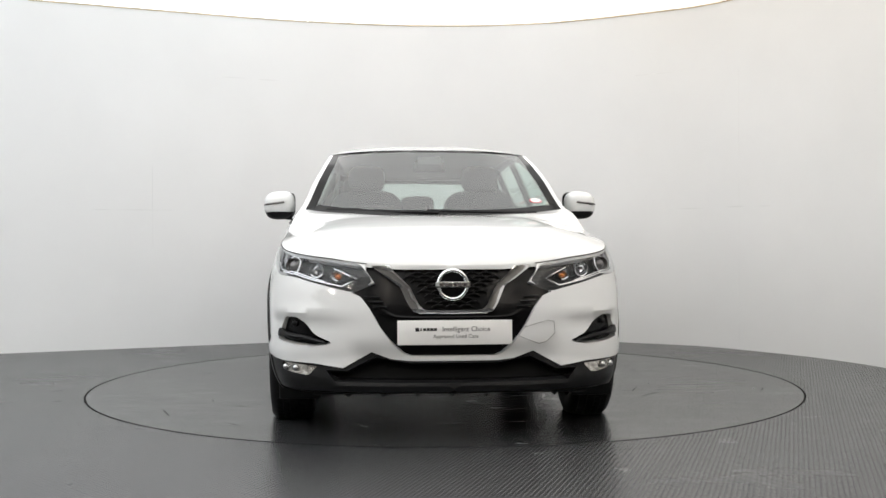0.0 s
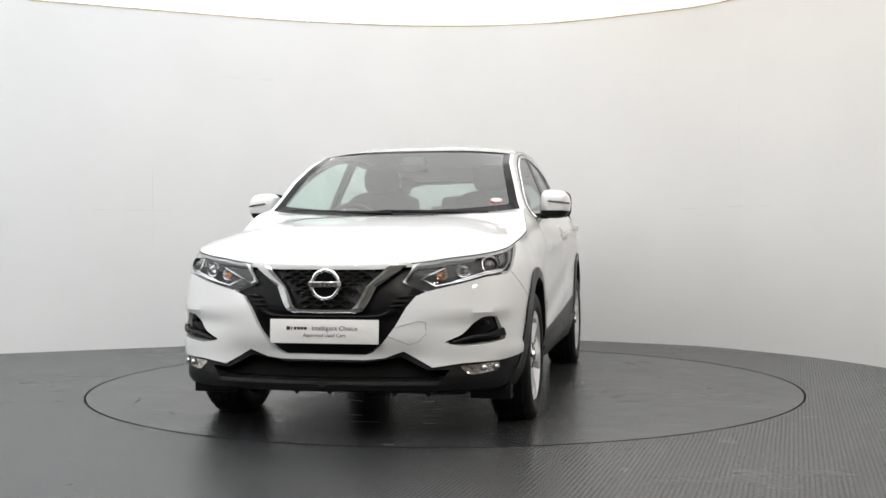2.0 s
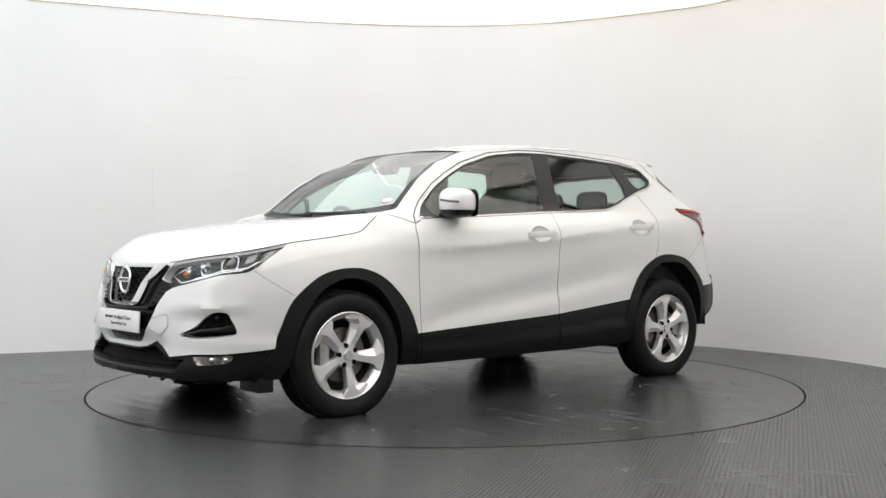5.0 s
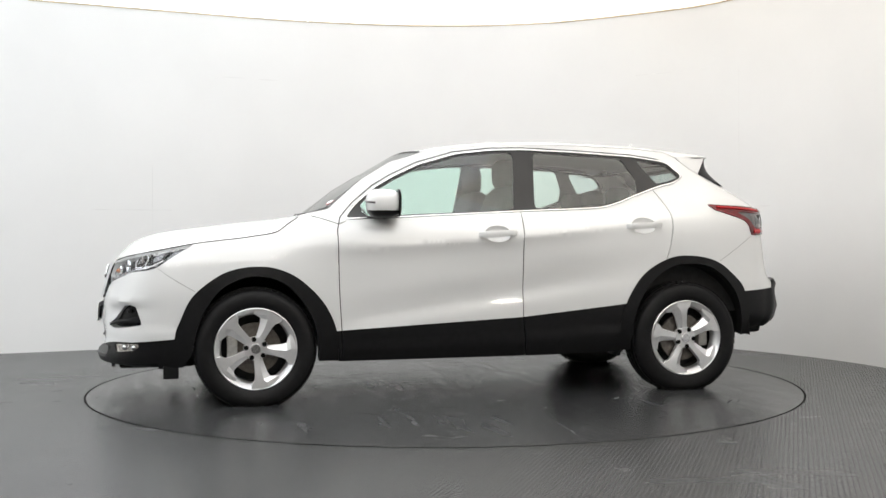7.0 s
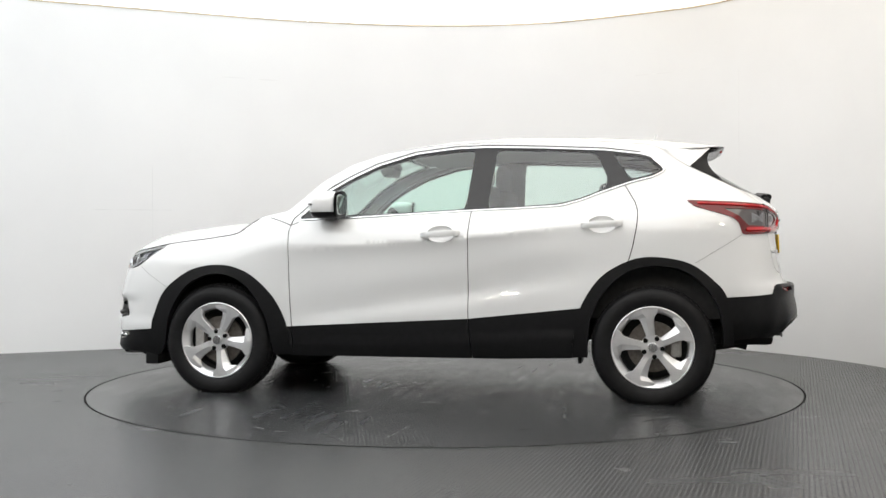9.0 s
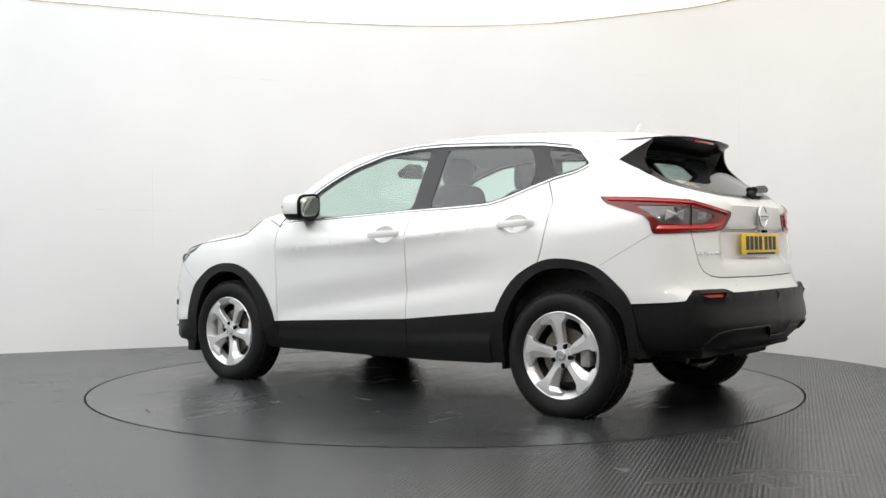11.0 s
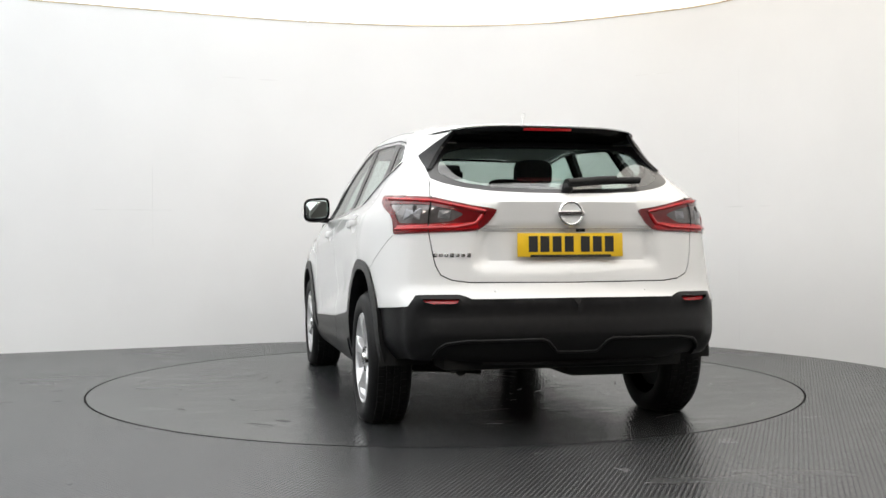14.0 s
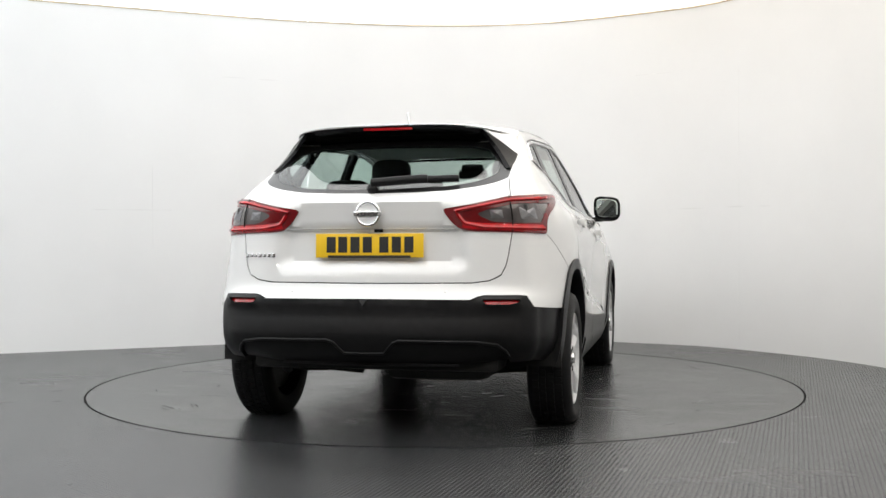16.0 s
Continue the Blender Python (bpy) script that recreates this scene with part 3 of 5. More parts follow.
INTAKE = [(0.555, 0.460), (0.648, 0.496), (0.70, 0.548), (0.745, 0.575), (0.80, 0.578), (0.834, 0.570), (0.865, 0.52), (0.892, 0.466), (0.77, 0.449), (0.656, 0.442), (0.61, 0.449)]
FOG = [(0.635, 0.352), (0.86, 0.361), (0.872, 0.345), (0.85, 0.322), (0.72, 0.309), (0.69, 0.312)]
TAIL_LAMP = [(4.407, 1.156), (4.55, 1.151), (4.69, 1.147), (4.955, 1.131), (5.161, 1.093), (5.295, 1.075), (5.25, 1.01), (5.209, 0.979), (5.14, 0.972), (4.966, 0.967), (4.747, 0.959), (4.73, 1.022), (4.683, 1.057), (4.537, 1.097), (4.448, 1.121)]
TAIL_SMOKE = [(4.62, 1.108), (4.75, 1.104), (4.93, 1.098), (5.07, 1.072), (5.13, 1.052), (5.06, 1.016), (4.93, 1.010), (4.79, 1.012), (4.765, 1.03), (4.72, 1.068)]
REAR_GLASS = [(4.872, 1.262), (4.90, 1.232), (4.98, 1.206), (5.096, 1.182), (5.258, 1.162), (5.45, 1.154), (5.70, 1.151), (5.70, 1.6), (4.70, 1.6), (4.70, 1.45), (4.775, 1.37), (4.82, 1.30)]
REAR_CLEAR = [(5.00, 1.238), (5.10, 1.207), (5.27, 1.183), (5.45, 1.174), (5.70, 1.171), (5.70, 1.41), (5.1, 1.403), (4.965, 1.38), (4.93, 1.31), (4.945, 1.265)]
TAILGATE = [(4.893, 1.231), (4.918, 1.186), (4.934, 1.131), (4.95, 1.05), (4.966, 0.962), (4.991, 0.867), (5.008, 0.815), (5.035, 0.77), (5.088, 0.746), (5.169, 0.736), (5.70, 0.733), (5.70, 1.3), (4.95, 1.3)]
REAR_LOW = [(4.50, 0.606), (4.586, 0.608), (4.77, 0.618), (4.865, 0.626), (4.886, 0.648), (4.914, 0.667), (5.11, 0.667), (5.14, 0.662), (5.172, 0.652), (5.70, 0.654), (5.70, 0.1), (4.50, 0.1)]
DIFFUSER = [(4.965, 0.345), (4.985, 0.40), (5.007, 0.432), (5.047, 0.461), (5.145, 0.474), (5.49, 0.479), (5.52, 0.468), (5.566, 0.416), (5.70, 0.414), (5.70, 0.345)]
REFLECTOR = [(4.942, 0.654), (5.12, 0.654), (5.098, 0.634), (4.991, 0.634), (4.96, 0.64)]
DLO = side_poly([(0.812, 1.060), (0.476, 1.071), (0.1, 1.09), (-0.27, 1.109), (-0.6, 1.122), (-0.80, 1.133), (-0.92, 1.166), (-1.017, 1.205), (-1.2, 1.268), (-1.378, 1.328), (-1.388, 1.345), (-1.37, 1.365), (-1.30, 1.424), (-1.259, 1.437), (-1.06, 1.464), (-0.69, 1.484), (-0.346, 1.496), (-0.139, 1.491), (0.102, 1.464), (0.343, 1.393), (0.50, 1.318), (0.619, 1.249), (0.74, 1.148)])
FRONT_GLASS = side_poly([(0.66, 1.078), (0.476, 1.086), (0.1, 1.104), (-0.231, 1.121), (-0.268, 1.481), (-0.139, 1.477), (0.095, 1.451), (0.335, 1.381), (0.49, 1.307), (0.605, 1.237), (0.71, 1.15), (0.70, 1.09)])
REAR_DOOR_GLASS = side_poly([(-0.365, 1.126), (-0.6, 1.136), (-0.79, 1.147), (-0.92, 1.182), (-1.017, 1.22), (-1.056, 1.235), (-1.062, 1.31), (-0.99, 1.456), (-0.69, 1.471), (-0.40, 1.482)])
QUARTER_GLASS = side_poly([(-1.20, 1.287), (-1.355, 1.336), (-1.362, 1.348), (-1.29, 1.411), (-1.25, 1.424), (-1.09, 1.445)])
# shut lines
CUT_A = side_poly([(0.80, 1.05), (0.845, 1.03), (0.855, 1.0), (0.852, 0.856), (0.846, 0.622), (0.834, 0.42), (0.83, 0.27)])
CUT_B = side_poly([(-0.269, 1.115), (-0.262, 0.95), (-0.261, 0.85), (-0.26, 0.469), (-0.276, 0.30), (-0.28, 0.24)])
CUT_C = side_poly([(-1.165, 1.25), (-1.225, 1.15), (-1.240, 1.101), (-1.240, 1.05), (-1.234, 1.0), (-1.215, 0.90), (-1.186, 0.80)])
CUT_FRONT = [(0.94, 0.783), (1.037, 0.728), (1.183, 0.653)]
CUT_REAR = [(4.739, 0.957), (4.586, 0.877), (4.44, 0.80)]
CUT_COWL = side_poly([(0.845, 1.03), (0.93, 1.06), (1.0, 1.08)])
CUT_TAIL = TAILGATE[:11]
CUT_HOOK = [(0.33, 0.53), (0.44, 0.56), (0.472, 0.553), (0.476, 0.50), (0.44, 0.465), (0.40, 0.452), (0.30, 0.49)]
CUT_DLO = DLO + [DLO[0]]
FENDER = side_poly([(0.85, 0.3), (0.846, 0.622), (0.852, 0.856), (0.855, 1.0), (0.845, 1.03), (0.93, 1.06)]) + [(1.87, 1.25), (1.1, 1.0), (1.08, 0.86), (0.96, 0.79), (1.037, 0.728), (1.183, 0.653), (1.3, 0.5), (1.5, 0.3)]
FRONT_BUMPER = [(-0.02, 0.3), (1.25, 0.3), (1.25, 0.62), (1.183, 0.653), (1.037, 0.728), (0.94, 0.783), (0.9, 0.86), (-0.02, 0.86)]
FRONT_DOOR = side_poly([(0.855, 0.2), (0.834, 0.42), (0.846, 0.622), (0.852, 0.856), (0.855, 1.0), (0.845, 1.03), (0.812, 1.07), (-0.27, 1.15), (-0.262, 0.95), (-0.261, 0.85), (-0.26, 0.469), (-0.276, 0.2)])
REAR_DOOR = side_poly([(-0.276, 0.2), (-0.26, 0.469), (-0.261, 0.85), (-0.262, 0.95), (-0.27, 1.15), (-1.165, 1.26), (-1.225, 1.15), (-1.240, 1.101), (-1.240, 1.05), (-1.234, 1.0), (-1.215, 0.90), (-1.186, 0.80), (-1.3, 0.5), (-1.0, 0.2)])
REAR_BUMPER = [(4.44, 0.80), (4.586, 0.877), (4.739, 0.957), (4.97, 0.962), (4.991, 0.867), (5.008, 0.815), (5.035, 0.77), (5.088, 0.746), (5.169, 0.736), (5.70, 0.733), (5.70, 0.5), (4.3, 0.5)]

# first match wins
HANDLES = [(2.955, 0.972), (3.895, 1.022)]


def oval(c, z, k=1.0):
    return [(c + 0.082 * k * math.cos(a), z + 0.050 * k * math.sin(a)) for a in np.linspace(0, 2 * math.pi, 29)[:-1]]


REGIONS = [("bowl_f", oval(*HANDLES[0])), ("bowl_r", oval(*HANDLES[1])), ("void", ARCH_F_IN), ("void", ARCH_R_IN), ("fog", FOG), ("low_mesh", LOW_MESH), ("arch_f", ARCH_F_OUT), ("front_low", FRONT_LOW), ("arch_r", ARCH_R_OUT), ("reflector", REFLECTOR),
           ("diffuser", DIFFUSER), ("rear_low", REAR_LOW), ("sill", SILL), ("headlamp", HEADLAMP), ("grille", GRILLE), ("intake", INTAKE),
           ("tail_smoke", TAIL_SMOKE), ("tail_lamp", TAIL_LAMP), ("rear_clear", REAR_CLEAR), ("rear_glass", REAR_GLASS),
           ("front_glass", FRONT_GLASS), ("rear_door_glass", REAR_DOOR_GLASS), ("quarter_glass", QUARTER_GLASS), ("dlo", DLO),
           ("fender", FENDER), ("front_bumper", FRONT_BUMPER), ("front_door", FRONT_DOOR), ("rear_door", REAR_DOOR), ("rear_bumper", REAR_BUMPER), ("tailgate", TAILGATE)]
GAPS = [CUT_A, CUT_B, CUT_C, CUT_COWL, CUT_TAIL]


def inside(poly, pts):
    x, y = pts[:, 0], pts[:, 1]
    r = np.zeros(len(pts), bool)
    n = len(poly)
    for i in range(n):
        (x1, y1), (x2, y2) = poly[i], poly[(i + 1) % n]
        if y1 == y2:
            continue
        r ^= ((y1 > y) != (y2 > y)) & (x < (x2 - x1) * (y - y1) / (y2 - y1) + x1)
    return r


def near_line(line, pts):
    d = np.full(len(pts), 9.0)
    for (x1, y1), (x2, y2) in zip(line, line[1:]):
        a, v = np.array([x1, y1]), np.array([x2 - x1, y2 - y1])
        s = np.clip(((pts - a) @ v) / max(v @ v, 1e-12), 0, 1)
        d = np.minimum(d, np.linalg.norm(pts - a - s[:, None] * v, axis=1))
    return d


def resample(poly, step=0.025, closed=True):
    out = []
    n = len(poly)
    for i in range(n if closed else n - 1):
        a, b = np.array(poly[i]), np.array(poly[(i + 1) % n])
        k = max(1, int(np.ceil(np.linalg.norm(b - a) / step)))
        out += [tuple(a + (b - a) * j / k) for j in range(k)]
    if not closed:
        out.append(tuple(poly[-1]))
    return out


def round_corners(poly, steps=1, keep=0.8):
    """Cuts corners a little so that outlines read as pressed metal, not as polygons."""
    for _ in range(steps):
        out = []
        n = len(poly)
        for i in range(n):
            a, b, c = [np.array(poly[(i + k) % n]) for k in (-1, 0, 1)]
            l1, l2 = np.linalg.norm(a - b), np.linalg.norm(c - b)
            r = min(0.3 * l1, 0.3 * l2, 0.03)
            out += [tuple(b + (a - b) / max(l1, 1e-6) * r), tuple(b * 0.5 + 0.25 * (b + (a - b) / max(l1, 1e-6) * r) + 0.25 * (b + (c - b) / max(l2, 1e-6) * r)), tuple(b + (c - b) / max(l2, 1e-6) * r)]
        poly = out
    return poly


GAP_W = 0.0055


def strip_edges(line, w):
    """Both sides of a thin strip round a line."""
    line = [np.array(q) for q in resample(line, 0.03, False)]
    l, r = [], []
    for i, q in enumerate(line):
        t = line[min(i + 1, len(line) - 1)] - line[max(i - 1, 0)]
        t = t / max(np.linalg.norm(t), 1e-9)
        n = np.array([-t[1], t[0]])
        l.append(tuple(q + n * w / 2)), r.append(tuple(q - n * w / 2))
    return l + r[::-1]


def cut_skin():
    """Triangles of the half skin by region: {name: (chart points, triangles)}."""
    verts, edges = [], []

    def loop(poly, closed=True):
        k = len(verts)
        verts.extend(Vector(q) for q in poly)
        m = len(poly)
        edges.extend((k + i, k + (i + 1) % m) for i in range(m if closed else m - 1))

    cs = np.arange(0, C_END, 0.02)
    top = [(float(c), float(top_z(float(c)))) for c in cs] + [(C_END, float(top_z(C_END)))]
    bottom = [(C_END, 0.335), (5.0, 0.35), (4.861, 0.36), (4.73, 0.352), (4.60, 0.335), (4.2, 0.2), (3.8, 0.262), (3.3, 0.248), (1.862, 0.245), (1.85, 0.2), (1.2, 0.235), (0.95, 0.222), (0.6, 0.205), (0, 0.2)]
    domain = top + bottom
    loop(resample(domain, 0.03))
    rounded = {}
    for name, poly in REGIONS:
        poly = [(min(max(c, -0.02), C_END + 0.04), z) for c, z in poly]
        if name in ("headlamp", "intake", "fog", "tail_lamp", "tail_smoke", "reflector", "front_glass", "rear_door_glass", "quarter_glass", "dlo", "rear_clear", "diffuser", "rear_glass"):
            poly = round_corners(poly)
        rounded.setdefault(name, []).append(poly)
        loop(resample(poly, 0.03))
    for g in GAPS:
        loop(strip_edges(g, GAP_W))
    for h in HANDLES:
        for k in (0.9, 0.75, 0.55, 0.3):
            loop(oval(*h, k))
    loop(resample([(2.856 - x, z) for x, z in zip(SHOULDER_X[1:-1], SHOULDER_Z[1:-1])], 0.03, False), False)
    loop(resample([(2.856 - x, z) for x, z in zip(HOLLOW_X[1:-1], HOLLOW_Z[1:-1])], 0.03, False), False)
    # inner points
    gx, gz = np.meshgrid(np.arange(0.013, C_END, 0.027), np.arange(0.19, 1.55, 0.027))
    gx = gx + 0.0135 * (np.arange(gx.shape[0]) % 2)[:, None]
    pts = np.stack([gx.ravel(), gz.ravel()], 1)
    pts = pts[inside(domain, pts)]
    allp = np.array([tuple(v) for v in verts])
    grid = set()
    for q in allp:
        grid.add((int(q[0] / 0.012), int(q[1] / 0.012)))
    for q in pts:
        if (int(q[0] / 0.012), int(q[1] / 0.012)) not in grid:
            verts.append(Vector((float(q[0]), float(q[1]))))
    v2, _, f2, _, _, _ = delaunay_2d_cdt(verts, edges, [], 0, 1e-5)
    v2 = np.array([tuple(v) for v in v2])
    tri = []
    for f in f2:
        for k in range(1, len(f) - 1):
            tri.append((f[0], f[k], f[k + 1]))
    tri = np.array(tri)
    cen = v2[tri].mean(1)
    ab, ac = v2[tri[:, 1]] - v2[tri[:, 0]], v2[tri[:, 2]] - v2[tri[:, 0]]
    area = ab[:, 0] * ac[:, 1] - ab[:, 1] * ac[:, 0]
    tri = np.where(area[:, None] > 0, tri, tri[:, ::-1])
    ok = inside(domain, cen) & (np.abs(area) > 1e-9) & (cen[:, 0] > 0) & (cen[:, 0] < C_END)
    cls = np.full(len(tri), "body_side", dtype=object)
    done = np.zeros(len(tri), bool)
    for name, _ in REGIONS:
        for poly in rounded[name]:
            m = inside(poly, cen) & ~done
            cls[m] = name
            done |= m
    soft = np.isin(cls, ["body_side", "fender", "front_bumper", "front_door", "rear_door", "rear_bumper", "tailgate", "sill"])
    for g in GAPS:
        cls[(near_line(g, cen) < GAP_W / 2 * 1.02) & soft] = "gap"
    cls[~ok] = "void"
    return {n: (v2, tri[cls == n]) for n in set(cls) if n != "void"}


SKIN = cut_skin()


def region_mesh(name, side, offset=0.0, skirt=0.015, both=False, inner=None):
    """A panel of the skin as verts and faces; its edges are turned in by skirt."""
    v2, tri = SKIN[name]
    ids = np.unique(tri)
    back = {int(i): k for k, i in enumerate(ids)}
    ch = v2[ids]
    p, n = skin(ch[:, 0], ch[:, 1]), skin_normal(ch[:, 0], ch[:, 1])
    off = offset(ch) if callable(offset) else np.full(len(ch), offset)
    a = p + n * off[:, None]
    faces = [tuple(back[int(i)] for i in t) for t in tri]
    verts = [tuple(q) for q in a]
    if skirt:
        count = {}
        for f in faces:
            for e in ((f[0], f[1]), (f[1], f[2]), (f[2], f[0])):
                count[e] = count.get(e, 0) + 1
        rim = [e for e in count if (e[1], e[0]) not in count]
        low = {}
        for e in rim:
            if all(ch[i, 0] < 0.002 or ch[i, 0] > C_END - 0.002 for i in e):
                continue
            for i in e:
                if i not in low:
                    low[i] = len(verts)
                    verts.append(tuple(a[i] - n[i] * skirt))
            faces.append((e[1], e[0], low[e[0]], low[e[1]]))
    if side < 0:
        verts = [(x, -y, z) for x, y, z in verts]
        faces = [f[::-1] for f in faces]
    return verts, faces


def panel(name, material, parent, part_name, label="", offset=0.0, skirt=0.015, sides=(1, -1), join=False, angle=32):
    """Makes the panel as one part (join: both halves in one mesh) or one on each side."""
    obs = []
    if join:
        v, f = region_mesh(name, 1, offset, skirt)
        v2, f2 = region_mesh(name, -1, offset, skirt)
        k = len(v)
        me = mesh_from(part_name, v + v2, f + [tuple(i + k for i in q) for q in f2], material, angle=angle)
        bm = bmesh.new()
        bm.from_mesh(me)
        bmesh.ops.remove_doubles(bm, verts=[q for q in bm.verts if abs(q.co.y) < 0.002], dist=0.0015)
        bm.to_mesh(me)
        bm.free()
        me.set_sharp_from_angle(angle=radians(angle))
        obs.append(put(part_name, me, parent, label))
    else:
        for s in sides:
            v, f = region_mesh(name, s, offset, skirt)
            obs.append(put(part_name, mesh_from(part_name, v, f, material, angle=angle), parent, label))
    return obs


# ---- the car ----
car = tagged(new("car"), "white crossover car with black cladding and silver alloy wheels", "car")

def step(x, a, b):
    s = np.clip((x - a) / (b - a), 0, 1)
    return s * s * (3 - 2 * s)


for nm, pn in (("fender", "front_wing"), ("front_door", "front_door"), ("rear_door", "rear_door"), ("body_side", "rear_quarter_panel")):
    panel(nm, M_PAINT, car, pn, "white painted " + pn.replace("_", " "))


def bumper_form(ch):
    """The fold that runs out from the intake, and the scoop below it."""
    c, z = ch[:, 0], ch[:, 1]
    zl = 0.578 + 0.035 * (c - 0.45)
    fold = (1 - np.clip((np.abs(z - zl + 0.0) / 0.05), 0, 1)) * np.where(z > zl, 1, 0.0)
    span = step(c, 0.36, 0.70) * (1 - step(c, 0.74, 1.06))
    scoop = step(zl - z, 0.0, 0.035) * np.clip((z - 0.455) / 0.08, 0, 1) * span
    wing = np.clip((0.45 - z) / 0.03, 0, 1) * np.clip((c - 0.42) / 0.08, 0, 1)
    return 0.006 * fold * span - 0.014 * scoop + 0.014 * wing


panel("front_bumper", M_PAINT, car, "front_bumper", "white painted front bumper", join=True, skirt=0.06, offset=bumper_form)
panel("rear_bumper", M_PAINT, car, "rear_bumper", "white painted rear bumper", join=True)


def gate_form(ch):
    """The plate well of the tailgate, under a garnish ledge."""
    c, z = ch[:, 0], ch[:, 1]
    well = step(c, 5.16, 5.25) * step(z, 0.79, 0.84) * (1 - step(z, 0.972, 0.984))
    panel_in = step(c, 5.27, 5.31) * step(z, 0.986, 0.992) * (1 - step(z, 1.078, 1.088))
    brow = step(c, 5.20, 5.32) * np.clip(1 - np.abs(z - 1.10) / 0.028, 0, 1)
    return -0.028 * well - 0.006 * panel_in + 0.010 * brow


panel("tailgate", M_PAINT, car, "tailgate", "white painted tailgate", join=True, offset=gate_form)
for ob_ in panel("gap", M_SEAL, car, "door_seal", "black rubber seal in the shut lines", offset=-0.008, skirt=0.0):
    ob_["kind"] = "stuff"
panel("arch_f", M_CLAD, car, "wheel_arch_trim", "black plastic wheel arch trim", offset=0.010, skirt=0.05)
panel("arch_r", M_CLAD, car, "wheel_arch_trim", "black plastic wheel arch trim", offset=0.010, skirt=0.05)


def sill_form(ch):
    """A ledge along the sill trim."""
    zt = np.interp(2.856 - ch[:, 0], [-0.95, -0.256, 0.9], [0.40, 0.36, 0.33])
    return 0.004 + 0.014 * (1 - step(ch[:, 1], zt - 0.012, zt + 0.012))


panel("sill", M_CLAD, car, "sill_trim", "black plastic sill trim", offset=sill_form, skirt=0.03)


def lip_form(ch):
    """The rounded lip along the foot of the front bumper."""
    c, z = ch[:, 0], ch[:, 1]
    lip = np.clip(1 - np.abs(z - 0.258) / 0.028, 0, 1) ** 0.6
    tuck = np.clip((0.235 - z) / 0.04, 0, 1)
    return 0.002 + 0.016 * lip * (1 - step(c, 0.85, 1.05)) - 0.03 * tuck


panel("front_low", M_CLAD, car, "lower_bumper", "black plastic lower front bumper", offset=lip_form, skirt=0.06, join=True)
for k in range(-3, 4):
    tooth = bmesh.new()
    y_ = 0.16 * k
    pts_ = [(2.13, y_ - 0.026, 0.232), (2.13, y_ + 0.026, 0.232), (2.13, y_, 0.204), (2.11, y_ - 0.026, 0.232), (2.11, y_ + 0.026, 0.232), (2.11, y_, 0.204)]
    vs_ = [tooth.verts.new(q) for q in pts_]
    for f_ in ((0, 1, 2), (5, 4, 3), (0, 3, 4, 1), (1, 4, 5, 2), (2, 5, 3, 0)):
        tooth.faces.new([vs_[i] for i in f_])
    part("lip_tooth", tooth, M_CLAD, car, "small black tooth under the bumper lip", smooth=False)
panel("low_mesh", M_SEAL, car, "lower_grille", "black lower grille opening", offset=-0.05, skirt=0.0, join=True)


def rear_form(ch):
    """A ledge under the paint line, and a turned corner piece."""
    c, z = ch[:, 0], ch[:, 1]
    ledge = step(c, 4.88, 4.93) * step(z, 0.615, 0.632)
    corner = (1 - step(c, 4.80, 4.87)) * 0.010
    mid = step(c, 4.90, 5.0) * np.clip(1 - np.abs(z - 0.50) / 0.09, 0, 1)
    tuck = np.clip((0.46 - z) / 0.12, 0, 1) ** 1.5 * (1 - step(c, 5.0, 5.2) * 0.5)
    return 0.004 + 0.018 * ledge - 1.6 * corner + 0.014 * mid - 0.045 * tuck


panel("rear_low", M_CLAD, car, "lower_bumper", "black plastic lower rear bumper", offset=rear_form, skirt=0.06, join=True)
panel("diffuser", M_CLAD, car, "diffuser", "black plastic rear diffuser panel", offset=lambda ch: rear_form(ch) - 0.018, skirt=0.0, join=True)
panel("reflector", M_REDLENS, car, "rear_reflector", "red bumper reflector", offset=0.004, skirt=0.02)
panel("grille", M_GLOSS, car, "grille_panel", "gloss black grille surround", offset=-0.028, skirt=0.03, join=True)
panel("headlamp", M_LAMPBODY, car, "headlamp", "dark headlamp housing behind a clear lens", offset=-0.045, skirt=0.0)
panel("intake", M_GLOSS, car, "bumper_intake", "black bumper side intake", offset=-0.03, skirt=0.0)
panel("fog", M_FOG, car, "fog_lamp", "clear front fog lamp", offset=-0.004, skirt=0.02)
panel("tail_lamp", M_DARKRED, car, "tail_lamp", "red tail lamp", offset=0.006, skirt=0.02)
panel("tail_smoke", M_SMOKE, car, "tail_lamp_centre", "smoked clear centre of the tail lamp", offset=0.001, skirt=0.0)
panel("front_glass", M_GLASS, car, "front_door_glass", "greenish clear door glass", offset=-0.004, skirt=0.0)
panel("rear_door_glass", M_DOORGLASS, car, "rear_door_glass", "tinted rear door glass", offset=-0.004, skirt=0.0)
panel("quarter_glass", M_DARKGLASS, car, "quarter_glass", "tinted rear quarter glass", offset=-0.004, skirt=0.0)
panel("dlo", M_PILLAR, car, "window_frame", "black window frame and pillar trim", offset=-0.001, skirt=0.02)
panel("rear_clear", M_REARGLASS, car, "rear_window", "tinted rear window", offset=0.0, skirt=0.0, join=True)
panel("rear_glass", M_PILLAR, car, "rear_window_border", "black border of the rear window", offset=0.0, skirt=0.01, join=True)


